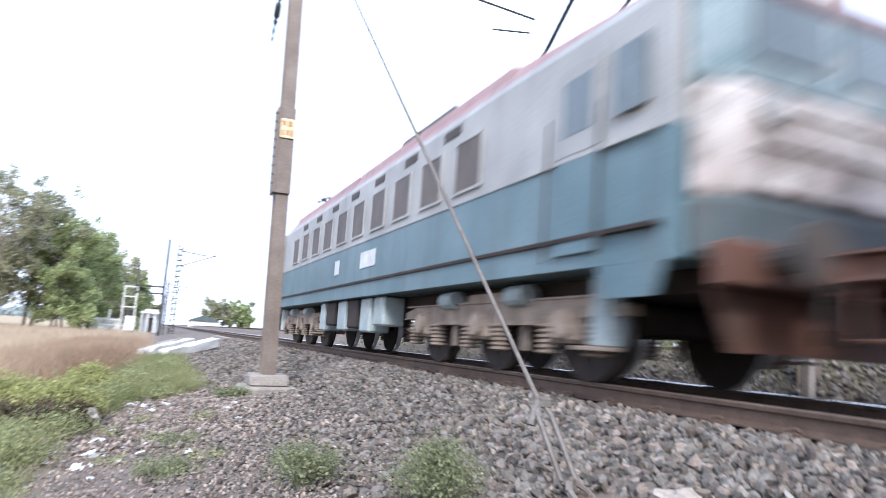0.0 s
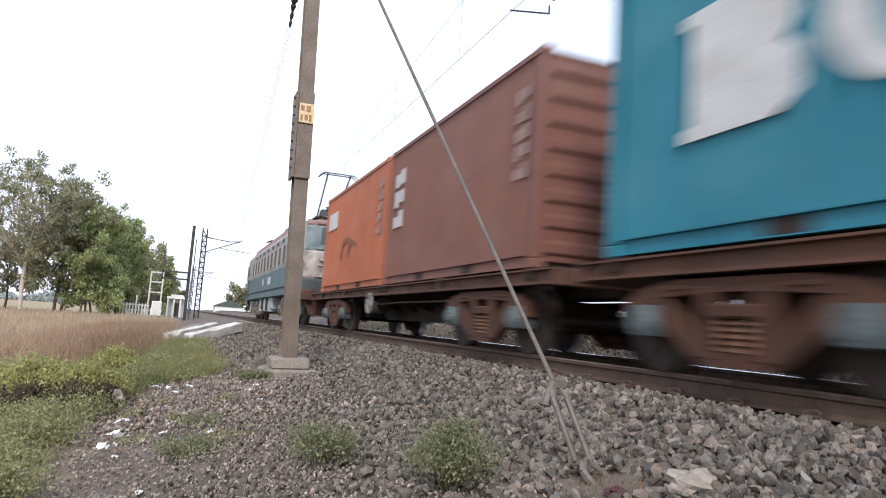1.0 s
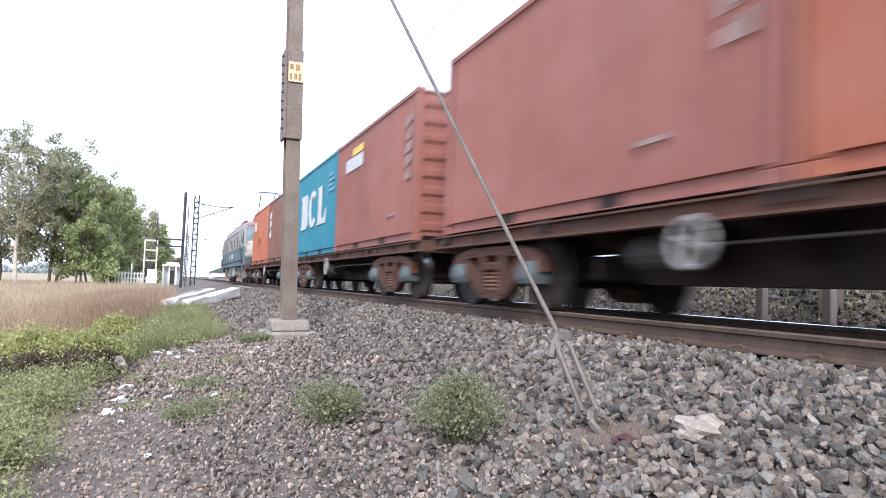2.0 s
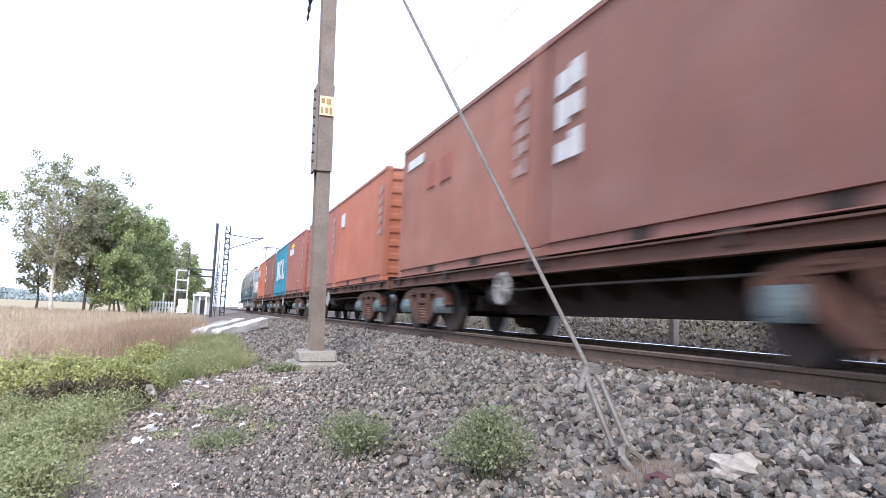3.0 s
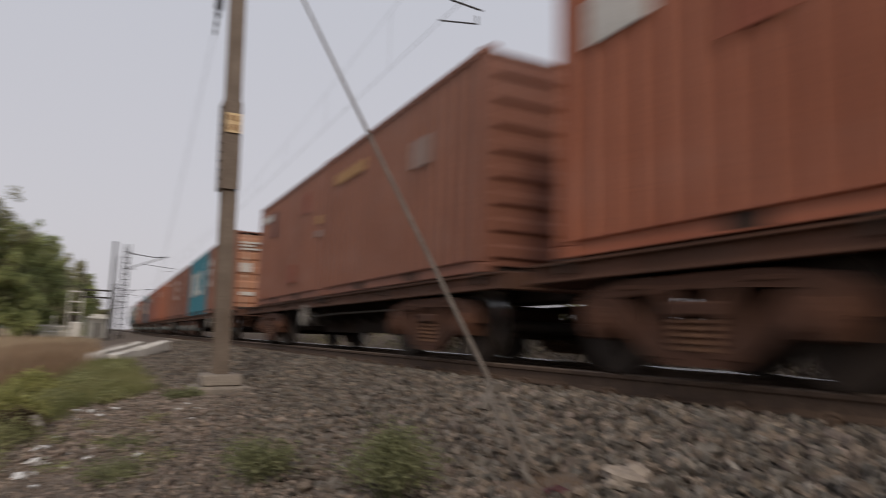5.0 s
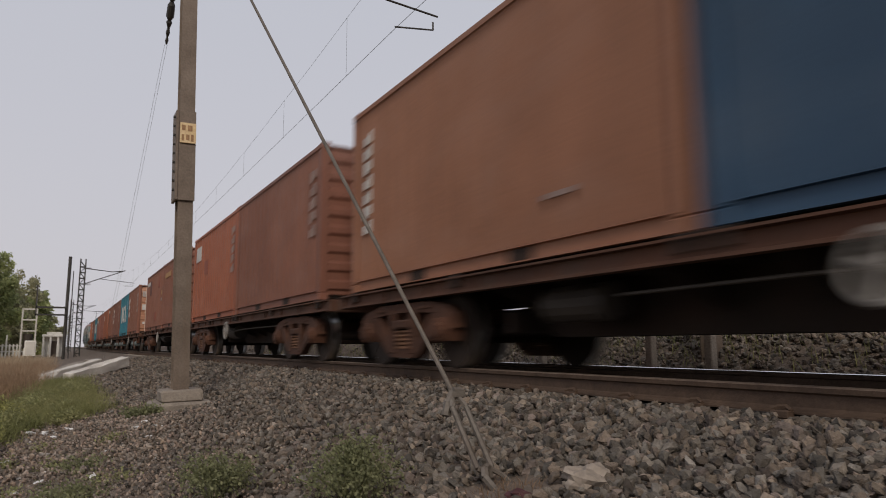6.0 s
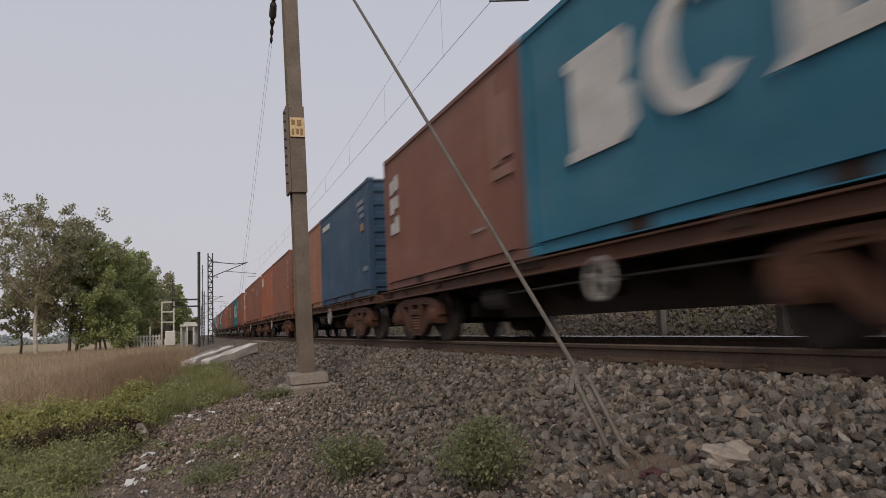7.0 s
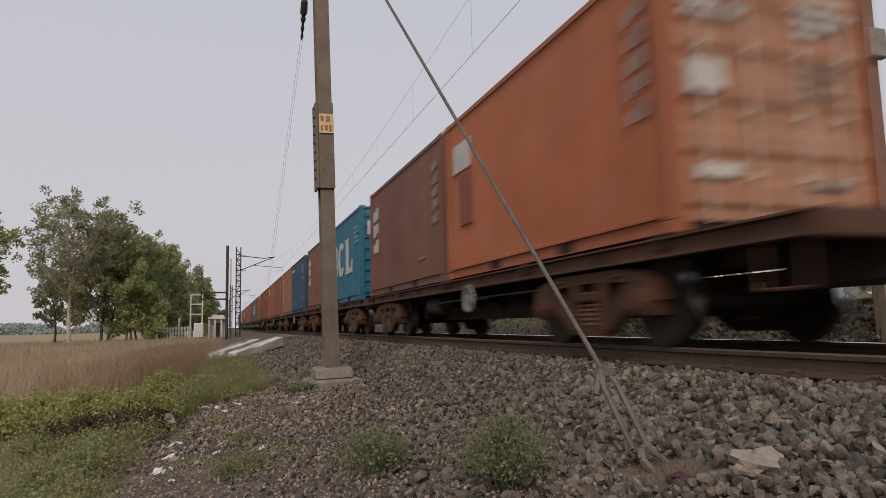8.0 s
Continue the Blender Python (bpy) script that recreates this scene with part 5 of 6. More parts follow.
box(bm, knot.x - 0.03, knot.x + 0.06, knot.y - 0.025, knot.y + 0.025, knot.z - 0.012, knot.z + 0.026, 0.006)
part("clamp", bm, M["rusty_iron"], stay, "rust-brown clamp")
bm = bmesh.new()
tube(bm, [eye + Vector((0.012, -0.01, -0.02)), eye + Vector((0.0, -0.012, 0.035)), eye + Vector((-0.035, -0.03, 0.03)), eye + Vector((-0.05, -0.06, -0.01)), eye + Vector((-0.03, -0.12, -0.06)), eye + Vector((0.0, -0.2, -0.14)), eye + Vector((0.03, -0.24, -0.26))], 0.021, 6)
part("anchor_hook", bm, M["rusty_iron"], stay, "rust-brown anchor hook")
bm = bmesh.new()
tube(bm, [eye + Vector((0.0, -0.01, 0.03)), eye + Vector((0.07, -0.04, -0.01)), eye + Vector((0.12, -0.1, -0.07)), eye + Vector((0.13, -0.16, -0.16))], 0.014, 6)
part("anchor_rod", bm, M["rusty_iron"], stay, "rust-brown anchor rod")


def lattice_mast(x, y, top, z0=-0.8, with_arm=True, label="distant lattice steel overhead-line mast"):
    m = thing("overhead_line_mast", label, "mast", "overhead-line masts", at=(x, y, 0))
    w = 0.2
    for sx in (-1, 1):
        for sy in (-1, 1):
            part("leg", box(bmesh.new(), sx * w - 0.05, sx * w + 0.05, sy * w - 0.05, sy * w + 0.05, z0, top), M["dark_steel"], m)
    n = int((top - z0) / 0.5)
    bm = bmesh.new()
    for k in range(n):
        z = z0 + k * 0.5
        s = 1 if k % 2 else -1
        for yy in (-w, w):
            rod(bm, (-w * s, yy, z), (w * s, yy, z + 0.5), 0.022, 4)
            box(bm, -w, w, yy - 0.02, yy + 0.02, z - 0.04, z + 0.04)
        box(bm, -0.03, 0.03, -w, w, z - 0.03, z + 0.03)
    part("lacing", bm, M["dark_steel"], m)
    if with_arm:
        cantilever(m, x, y)
    return m


for y in (66, 124, 182, 240):
    lattice_mast(1.35, y, 7.9)
far_side = thing("overhead_line_mast", "dark steel overhead-line mast beyond the track", "mast", "overhead-line masts", at=(8.0, 6.3, 0))
bm = bmesh.new()
i_beam(bm, 0, 0, -0.4, 8.2, 0.2, 0.22)
part("column", bm, M["galv"], far_side)
part("switch_box", box(bmesh.new(), -0.14, 0.14, -0.24, -0.12, 3.55, 3.95, 0.02), M["brake_white"], far_side, "white box")


def span_wire(name, label, pts, sag, r, mat):
    bm = bmesh.new()
    for a, b in zip(pts[:-1], pts[1:]):
        a, b = Vector(a), Vector(b)
        run = [a.lerp(b, t) - Vector((0, 0, 4 * sag * t * (1 - t))) for t in np.linspace(0, 1, 13)]
        tube(bm, run, r, 5)
    me = bpy.data.meshes.new(name)
    bm.to_mesh(me)
    bm.free()
    me.materials.append(M[mat])
    return tagged(new(name, me), label, "cable")


ys = [-48, 9.7, 66, 124, 182, 240]
span_wire("contact_wire", "taut dark contact wire over the track", [(TRACK_X + (0.2 if i % 2 == 0 else -0.2), y, 5.63) for i, y in enumerate(ys)], 0.05, 0.0045, "copper_wire")
span_wire("catenary_wire", "dark catenary wire sagging between masts", [(TRACK_X + (0.2 if i % 2 == 0 else -0.2), y, 7.02) for i, y in enumerate(ys)], 1.0, 0.003, "copper_wire")
drop = thing("dropper_set", "thin droppers between contact and catenary wires", "cable")
for y in np.arange(12, 64, 4.5):
    t = (y - 9.7) / 56.3
    xx = TRACK_X - 0.2 + 0.4 * t
    part("dropper", rod(bmesh.new(), (xx, y, 5.6), (xx, y, 7.02 - 4 * t * (1 - t)), 0.0025, 4), M["copper_wire"], drop)
feeder = thing("rear_stay", "pair of thin stay wires with a dark insulator", "stay")
part("link", tube(bmesh.new(), [(1.31, MY + 0.1, 7.0), (1.31, 11.3, 6.25)], 0.014, 5), M["dark_steel"], feeder)
ia, ib = Vector((1.31, 11.3, 6.25)), Vector((1.31, 11.95, 5.5))
bm = bmesh.new()
lathe(bm, 0, 0, [(0.015, 0), (0.02, 0.1), (0.05, 0.14), (0.05, 0.2), (0.03, 0.24), (0.06, 0.3), (0.065, 0.5), (0.03, 0.56), (0.05, 0.6), (0.02, 0.7), (0.035, 0.78), (0.015, 0.86), (0.03, 0.92), (0.012, (ib - ia).length)], 8)
bmesh.ops.transform(bm, matrix=Matrix.Translation(ia) @ (ib - ia).to_track_quat("Z", "Y").to_matrix().to_4x4(), verts=bm.verts[:])
part("insulator", bm, M["dark_steel"], feeder)
for off in (-0.05, 0.03):
    a, b = ib + Vector((off * 0.5, 0, 0)), Vector((1.35 + off, 26.5, -0.6))
    part("wire", tube(bmesh.new(), [a, b], 0.0022, 4), M["copper_wire"], feeder)

# ---------------------------------------------------------------- lineside things
def concrete_beam(a, b, w, h, mat, name="concrete_beam", label="pale whitewashed concrete beam lying on the bank"):
    a, b = Vector(a), Vector(b)
    L = (b - a).length
    bm = box(bmesh.new(), -w / 2, w / 2, 0, L, 0, h, 0.02)
    bmesh.ops.subdivide_edges(bm, edges=[e for e in bm.edges if e.calc_length() > 0.15], cuts=7, use_grid_fill=True)
    for v in bm.verts:
        chip = max(0, noise.noise(v.co * 3.1 + a) - 0.12) * 0.35 * (v.co.z > h * 0.6)
        v.co += Vector((0.03 * noise.noise(v.co * 4 + b), 0.05 * noise.noise(v.co * 5), 0.025 * noise.noise(v.co * 6 + a) - chip))
    ob = part(name, bm, M[mat], None)
    ob.matrix_world = Matrix.Translation(a) @ (b - a).to_track_quat("Y", "Z").to_matrix().to_4x4()
    return tagged(ob, label, "beam", "beams on the bank")


concrete_beam((0.32, 22.0, -0.78), (1.91, 24.0, -0.36), 0.34, 0.3, "white_concrete")
concrete_beam((-0.35, 23.4, -0.82), (1.25, 25.7, -0.4), 0.26, 0.26, "white_concrete")
concrete_beam((-0.25, 26.5, -0.88), (1.15, 30.0, -0.5), 0.35, 0.3, "concrete", label="grey concrete beam lying on the bank")
for k, (x, y, r) in enumerate(((0.55, 24.6, 0.2), (0.2, 25.2, 0.16), (0.75, 25.6, 0.22), (1.1, 26.0, 0.15), (0.35, 26.0, 0.2), (-0.15, 24.4, 0.14), (1.3, 25.1, 0.13), (-0.3, 26.2, 0.17))):
    bm = bmesh.new()
    bmesh.ops.create_icosphere(bm, subdivisions=2, radius=r)
    for v in bm.verts:
        v.co = Vector((v.co.x * 1.3, v.co.y, v.co.z * 0.7)) * (0.8 + 0.5 * noise.noise(v.co * 5 + Vector((k, 0, 0))))
    lump = part("concrete_lump", bm, M["white_concrete" if k % 3 else "concrete"], None)
    lump.location, lump.rotation_euler = (x, y, float(ground_z(x, y)) + 0.06), (0.2 * k, 0.3, k)
    tagged(lump, "broken lump of pale concrete beside the beams", "rubble", "rubble on the bank")
pole2 = thing("signal_pole", "dark steel pole with a small side platform", "pole", at=(0.33, 63, 0))
part("column", rod(bmesh.new(), (0, 0, -0.9), (0, 0, 7.7), 0.13, 10), M["dark_steel"], pole2)
bm = bmesh.new()
for z in (2.8, 3.4):
    box(bm, -2.2, 0, -0.3, 0.3, z, z + 0.12)
box(bm, -2.2, -2.1, -0.3, 0.3, 2.8, 5.2)
part("platform", bm, M["dark_steel"], pole2)
part("ladder", tube(bmesh.new(), [(0.35, 0, -0.9), (0.3, 0, 6.5)], 0.04, 5), M["dark_steel"], pole2)

hut = thing("lineside_hut", "small whitewashed lineside hut with a flat roof", "hut", at=(-0.55, 84, -1.0))
part("wall", box(bmesh.new(), -0.85, 0.85, -0.6, 1.5, 0, 2.35, 0.02), M["hut_white"], hut)
part("roof", box(bmesh.new(), -1.1, 1.1, -1.5, 1.8, 2.35, 2.6, 0.02), M["hut_white"], hut)
part("parapet", box(bmesh.new(), -0.7, 0.7, -1.0, 1.2, 2.6, 2.85, 0.02), M["wall_white"], hut)
part("doorway", box(bmesh.new(), -0.4, 0.3, -0.63, -0.59, 0, 1.9), M["louvre"], hut)
for x in (-0.95, -0.3, 0.4, 0.95):
    part("porch_post", box(bmesh.new(), x - 0.09, x + 0.09, -1.4, -1.22, 0, 2.35, 0.01), M["hut_white"], hut)
cage = thing("equipment_frame", "pale open steel frame on legs beside the hut", "frame", at=(-2.75, 78, -1.05))
for x in (-0.6, 0.6):
    for y in (-0.4, 0.4):
        part("leg", box(bmesh.new(), x - 0.06, x + 0.06, y - 0.06, y + 0.06, 0, 5.1), M["wall_white"], cage)
for z in (2.9, 4.0, 5.05):
    for y in (-0.4, 0.4):
        part("crossbar", box(bmesh.new(), -0.6, 0.6, y - 0.05, y + 0.05, z - 0.06, z + 0.06), M["wall_white"], cage)
part("tank", rod(bmesh.new(), (0, 0, 1.2), (0, 0, 2.6), 0.42, 14), M["tank"], cage, "grey equipment drum")
fence = thing("fence", "pale post-and-rail fence beside the line", "fence", at=(0, 0, 0))
for i in range(14):
    x = -6.0 + i * 0.3
    part("post", box(bmesh.new(), x - 0.07, x + 0.07, 77.9, 78.05, -1.1, 0.55 + (0.9 if i % 5 == 0 else 0), 0.01), M["hut_white"], fence)
for z in (-0.2, 0.35):
    part("rail", box(bmesh.new(), -6.1, -1.9, 77.95, 78.0, z, z + 0.09), M["hut_white"], fence)
cab = thing("signal_cabinet", "pale metal signalling cabinet on legs", "cabinet", at=(-2.3, 72, -1.05))
part("body", box(bmesh.new(), -0.45, 0.45, -0.3, 0.3, 0.5, 1.9, 0.03), M["hut_white"], cab)
part("door", box(bmesh.new(), -0.38, 0.38, -0.33, -0.3, 0.6, 1.8, 0.02), M["wall_white"], cab)
for x in (-0.35, 0.35):
    part("leg", box(bmesh.new(), x - 0.06, x + 0.06, -0.22, 0.22, 0, 0.52), M["dark_steel"], cab)
for x, y in ((7.6, 7.04), (7.6, 6.0), (7.6, 9.6), (7.7, 14.0)):
    p = part("marker_post", box(bmesh.new(), -0.06, 0.06, -0.06, 0.06, 0, 1.15, 0.012), M["concrete"], None)
    p.location = (x, y, -0.42)
    tagged(p, "short brown-stained concrete post beyond the track", "post", "posts beyond the track")


# ---------------------------------------------------------------- trees and plants
def make_tree(x, y, height, crown_r, crown_low, leaves, size, leaf, bark, name="tree", label="", lobes=9, lean=0.0, seed=1, clump=0.2, stems=1):
    """A trunk or a few stems, limbs, twigs, and leaves that hang in many small clumps with gaps between."""
    rng = random.Random(seed)
    z0 = float(ground_z(x, y)) - 0.1
    t = thing(name, label, "tree", "trees beside the line", at=(x, y, z0))
    r0 = height * 0.015 / stems ** 0.35
    trunks = []
    for q in range(stems):
        out, sway = rng.uniform(-0.22, 0.22) * (stems > 1) + lean * 0.12, rng.uniform(0, 6.3)
        pts = [Vector(((q - (stems - 1) / 2) * 0.55 + out * height * 0.8 * k / 5 + 0.12 * math.sin(sway + k) * (k > 0), rng.uniform(-0.12, 0.12) * k, height * 0.8 * k / 5)) for k in range(6)]
        bm = bmesh.new()
        for k in range(5):
            rod(bm, pts[k], pts[k + 1], r0 * (1 - 0.17 * k), 8, r0 * (1 - 0.17 * (k + 1)))
        trunks.append((pts, bm))
    centres = []
    for k in range(lobes):
        pts, bm = trunks[k % stems]
        h = crown_low + (1 - crown_low) * (k + 0.5) / lobes
        base = pts[min(4, max(2 if stems == 1 else 1, int(h * 4.4)))]
        a = k * 2.4 + rng.uniform(-0.5, 0.5)
        env = math.sin(math.pi * min(1, max(0.12, (h - crown_low) / (1 - crown_low) * 0.74 + 0.14))) ** 0.7
        reach = crown_r * env * rng.uniform(0.55, 1.05)
        tip = Vector((math.cos(a) * reach, math.sin(a) * reach, height * min(0.97, h + 0.03)))
        elbow = base.lerp(tip, 0.5) + Vector((0, 0, -0.25))
        rod(bm, base, elbow, r0 * 0.3, 5, r0 * 0.18)
        rod(bm, elbow, tip, r0 * 0.18, 5, r0 * 0.06)
        centres.append((tip, crown_r * clump * rng.uniform(0.8, 1.3)))
        for j in range(8):
            root = elbow.lerp(tip, rng.uniform(0.0, 1.0))
            q = root + Vector((rng.uniform(-1, 1), rng.uniform(-1, 1), rng.uniform(-0.9, 0.9))) * crown_r * 0.36
            if q.z > height * crown_low * 0.8:
                rod(bm, root, q, r0 * 0.12, 4, r0 * 0.04)
                centres.append((q, crown_r * clump * rng.uniform(0.55, 1.15)))
    for _, bm in trunks:
        part("trunk", bm, M[bark], t)
    vol = np.array([r ** 2 for _, r in centres])
    pick = RNG.choice(len(centres), leaves, p=vol / vol.sum())
    d = RNG.normal(size=(leaves, 3))
    d /= np.linalg.norm(d, axis=1)[:, None]
    rad = RNG.uniform(0.1, 1.0, leaves) ** 0.6
    c = np.array([[*p] for p, _ in centres])[pick] + d * (rad * np.array([r for _, r in centres])[pick])[:, None]
    c = c + 0.22 * np.sin(c[:, [1, 2, 0]] * 3.1)
    leaf_cloud("crown", c, size, M[leaf], t, droop=0.6)
    return t


TALL = "tall sparse pale-trunked tree on the field's edge"
GREEN = "dense round-crowned green tree beside the line"
make_tree(-13.7, 71, 14.6, 3.9, 0.38, 11000, 0.15, "leaf_olive", "bark", label=TALL, lobes=34, lean=0.0, seed=3, clump=0.125)
make_tree(-16.2, 77, 8.4, 2.4, 0.3, 4200, 0.17, "leaf_olive", "dark_bark", label="small ragged tree at the foot of the tall one", lobes=12, seed=4, clump=0.17)
make_tree(-11.2, 74, 13.4, 3.9, 0.2, 15000, 0.17, "leaf_olive", "dark_bark", label=GREEN, lobes=20, seed=5, clump=0.2, stems=2)
make_tree(-8.7, 74, 11.2, 3.5, 0.13, 17000, 0.17, "leaf", "dark_bark", label=GREEN, lobes=18, seed=6, clump=0.21, stems=3)
make_tree(-6.9, 80, 10.4, 3.3, 0.1, 16000, 0.18, "leaf", "dark_bark", label=GREEN, lobes=16, seed=8, clump=0.22, stems=2)
make_tree(-6.8, 92, 10.6, 3.6, 0.08, 13000, 0.21, "leaf_olive", "dark_bark", label=GREEN, lobes=16, seed=9, clump=0.22, stems=2)
make_tree(-6.0, 106, 10.4, 3.6, 0.08, 13000, 0.22, "leaf_olive", "dark_bark", label=GREEN, lobes=15, seed=11, clump=0.22)
make_tree(-5.0, 124, 9.8, 3.6, 0.08, 13000, 0.29, "leaf", "dark_bark", label=GREEN, lobes=14, seed=12, clump=0.23)
make_tree(-3.6, 150, 9.0, 3.8, 0.08, 10000, 0.34, "leaf_olive", "dark_bark", label=GREEN, lobes=13, seed=13, clump=0.24)
make_tree(-22.0, 68, 12.0, 3.6, 0.5, 7000, 0.2, "leaf", "dark_bark", label="green tree standing apart in the field", lobes=14, seed=15, clump=0.2)

make_tree(16.0, 200, 8.5, 4.5, 0.25, 5000, 0.4, "leaf_olive", "dark_bark", label="hazy round tree far down the line", lobes=10, seed=21)
make_tree(24.0, 215, 9.0, 5.0, 0.2, 5000, 0.45, "leaf", "dark_bark", label="hazy round tree far down the line", lobes=10, seed=22)
shed = thing("trackside_shed", "long pale shed with a low pitched roof", "shed", at=(11.5, 185, -0.9))
part("wall", box(bmesh.new(), -3.5, 3.5, -5, 5, 0, 2.6, 0.02), M["hut_white"], shed)
part("roof", slab(bmesh.new(), [(-3.9, 2.6), (3.9, 2.6), (0, 4.2)], "y", -5.4, 5.4), M["teal_wall"], shed)
# far woods; their haze is only the pale leaf colour
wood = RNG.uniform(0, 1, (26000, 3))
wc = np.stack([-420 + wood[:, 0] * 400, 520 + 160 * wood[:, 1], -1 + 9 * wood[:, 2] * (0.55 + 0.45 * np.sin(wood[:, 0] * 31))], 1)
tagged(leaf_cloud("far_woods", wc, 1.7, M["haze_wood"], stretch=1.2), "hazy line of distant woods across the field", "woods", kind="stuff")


sc = RNG.uniform(0, 1, (16000, 3))
sy = 1.0 + sc[:, 1] * 62
top = 1.1 + 0.5 * np.sin(sy * 0.9) + 0.35 * np.sin(sy * 2.3 + 1)
sx = 13.6 + 1.4 * (sc[:, 0] - 0.5) + 0.4 * np.sin(sy * 1.7)
tagged(leaf_cloud("scrub", np.stack([sx, sy, -0.7 + (0.7 + top) * sc[:, 2] ** 0.8], 1), 0.16, M["leaf_olive"]), "dark green scrub beyond the tracks", "scrub", kind="stuff")


def scatter(n, x0, x1, y0, y1, dense=None):
    x, y = RNG.uniform(x0, x1, n), y0 + (y1 - y0) * RNG.uniform(0, 1, n) ** 1.4
    if dense is not None:
        k = dense(x, y) > RNG.uniform(0, 1, n)
        x, y = x[k], y[k]
    return np.stack([x, y, ground_z(x, y) - 0.02], 1)


def patchy(x, y):
    return np.clip(0.55 + 0.6 * lumps(x * 0.6, y * 0.4), 0, 1)


tagged(blades("dry_grass", scatter(170000, -24, 0.0, 10.2, 64, lambda x, y: np.clip((-0.9 - 0.12 * np.sin(y * 1.7) - np.clip(0.09 * (15 - y), -0.5, 0.5) * 2 - x) / 1.3, 0, 1) * (0.15 + 0.85 * patchy(x, y))), 0.46, 0.009, M["dry"], lean=1.1), "tall dry straw-coloured grass", "grass", kind="stuff")
tagged(blades("russet_grass", scatter(30000, -3.2, 0.4, 13.5, 36, lambda x, y: np.clip((-0.3 + 0.02 * (y - 13) - x) / 0.7, 0, 1) * np.clip(patchy(x + 3, y) * 1.3 - 0.2, 0, 1)), 0.5, 0.010, M["russet"], lean=1.0), "tall russet seeding grass along the bank", "grass", kind="stuff")
tagged(blades("dry_grass", scatter(16000, -9, -1.2, -9, 2.4, patchy), 0.34, 0.010, M["dry"], lean=1.0), "tall dry straw-coloured grass", "grass", kind="stuff")
tagged(blades("field_grass", scatter(40000, -60, -2, 38, 80), 0.5, 0.035, M["dry"]), "pale dry grass of the field", "grass", kind="stuff")
tagged(blades("green_grass", scatter(100000, -1.7, 1.0, 8.4, 21, lambda x, y: np.clip((np.minimum(0.75, -0.5 + 0.62 * (y - 8.6)) + 0.2 * np.sin(y * 3.1) - x) / 0.5, 0, 1) * np.clip((x + 1.7) / 0.9, 0, 1) * patchy(x, y)), 0.24, 0.006, M["grass"], lean=1.0), "fresh green grass along the bank", "grass", kind="stuff")
tagged(blades("far_bank_grass", scatter(5000, 7.8, 9.0, 2, 30, patchy), 0.2, 0.012, M["grass"], lean=1.0), "green tufts on the ballast beyond the rails", "grass", kind="stuff")
tagged(blades("bank_grass", scatter(52000, -5.5, -0.4, 0.4, 8.2, lambda x, y: np.clip((-0.55 - x) / 0.6, 0, 1) * np.clip((y - 0.6) / 2.4, 0, 1) * np.clip((x + 5.5) / 1.5, 0, 1) * patchy(x, y)), 0.2, 0.0045, M["grass"], lean=1.0), "short green grass and weeds below the bank", "grass", kind="stuff")


def make_weed(x, y, r, h, n, size, leaf, label, name="weed_bush", stems=14):
    z0 = float(ground_z(x, y)) - 0.03
    w = thing(name, label, "shrub", "weeds in the ballast", at=(x, y, z0))
    bm = bmesh.new()
    tips = []
    for i in range(stems):
        a, q = RNG.uniform(0, 2 * np.pi), RNG.uniform(0.1, 1.0)
        tip = Vector((math.cos(a) * r * q, math.sin(a) * r * q, h * (1.05 - 0.45 * q) * RNG.uniform(0.8, 1.1)))
        mid = tip * 0.5 + Vector((0, 0, h * 0.08))
        tube(bm, [Vector((0.2 * tip.x, 0.2 * tip.y, 0)), mid, tip], 0.004, 4)
        tips.append((mid, tip))
    part("woody_base", bm, M["leaf_weed"], w)["kind"] = "stuff"
    k = RNG.integers(0, stems, n)
    f = RNG.uniform(0.0, 1.0, n)[:, None]
    a = np.array([[*m] for m, _ in tips])[k]
    b = np.array([[*t] for _, t in tips])[k]
    c = a * (1 - f) + b * f + RNG.normal(size=(n, 3)) * r * np.array([0.17, 0.17, 0.13])
    c[:, 2] = np.maximum(c[:, 2], 0.02)
    leaf_cloud("foliage", c, size, M[leaf], w)
    return w


make_weed(1.38, 3.2, 0.29, 0.38, 4300, 0.0115, "leaf_weed", "yellow-green weedy bush growing in the ballast", stems=34)
make_weed(0.86, 4.0, 0.31, 0.29, 2600, 0.012, "leaf_weed", "small green weed growing in the ballast", stems=24)
make_weed(0.15, 5.0, 0.3, 0.12, 1300, 0.014, "leaf_weed", "low straggling green weed", stems=16)
make_weed(0.35, 6.2, 0.3, 0.1, 900, 0.014, "leaf_weed", "low straggling green weed", stems=14)
make_weed(1.0, 9.2, 0.25, 0.2, 900, 0.022, "leaf_weed", "green weed beside the concrete footing", stems=10)
for x, y, r, h in ((-0.85, 7.9, 0.42, 0.46), (-1.35, 8.1, 0.5, 0.5), (-1.9, 8.5, 0.5, 0.48), (-2.5, 8.9, 0.55, 0.46), (-3.1, 9.3, 0.6, 0.45), (-3.9, 9.7, 0.6, 0.42), (-0.75, 10.2, 0.35, 0.5)):
    make_weed(x, y, r, h, 7500, 0.023, "leaf_shrub", "low yellow-green leafy shrub below the bank", "shrub", stems=46)
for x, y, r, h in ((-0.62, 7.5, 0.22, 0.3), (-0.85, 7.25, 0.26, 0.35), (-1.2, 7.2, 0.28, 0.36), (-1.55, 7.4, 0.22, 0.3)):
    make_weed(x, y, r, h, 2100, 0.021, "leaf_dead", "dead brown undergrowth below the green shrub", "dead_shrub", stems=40)
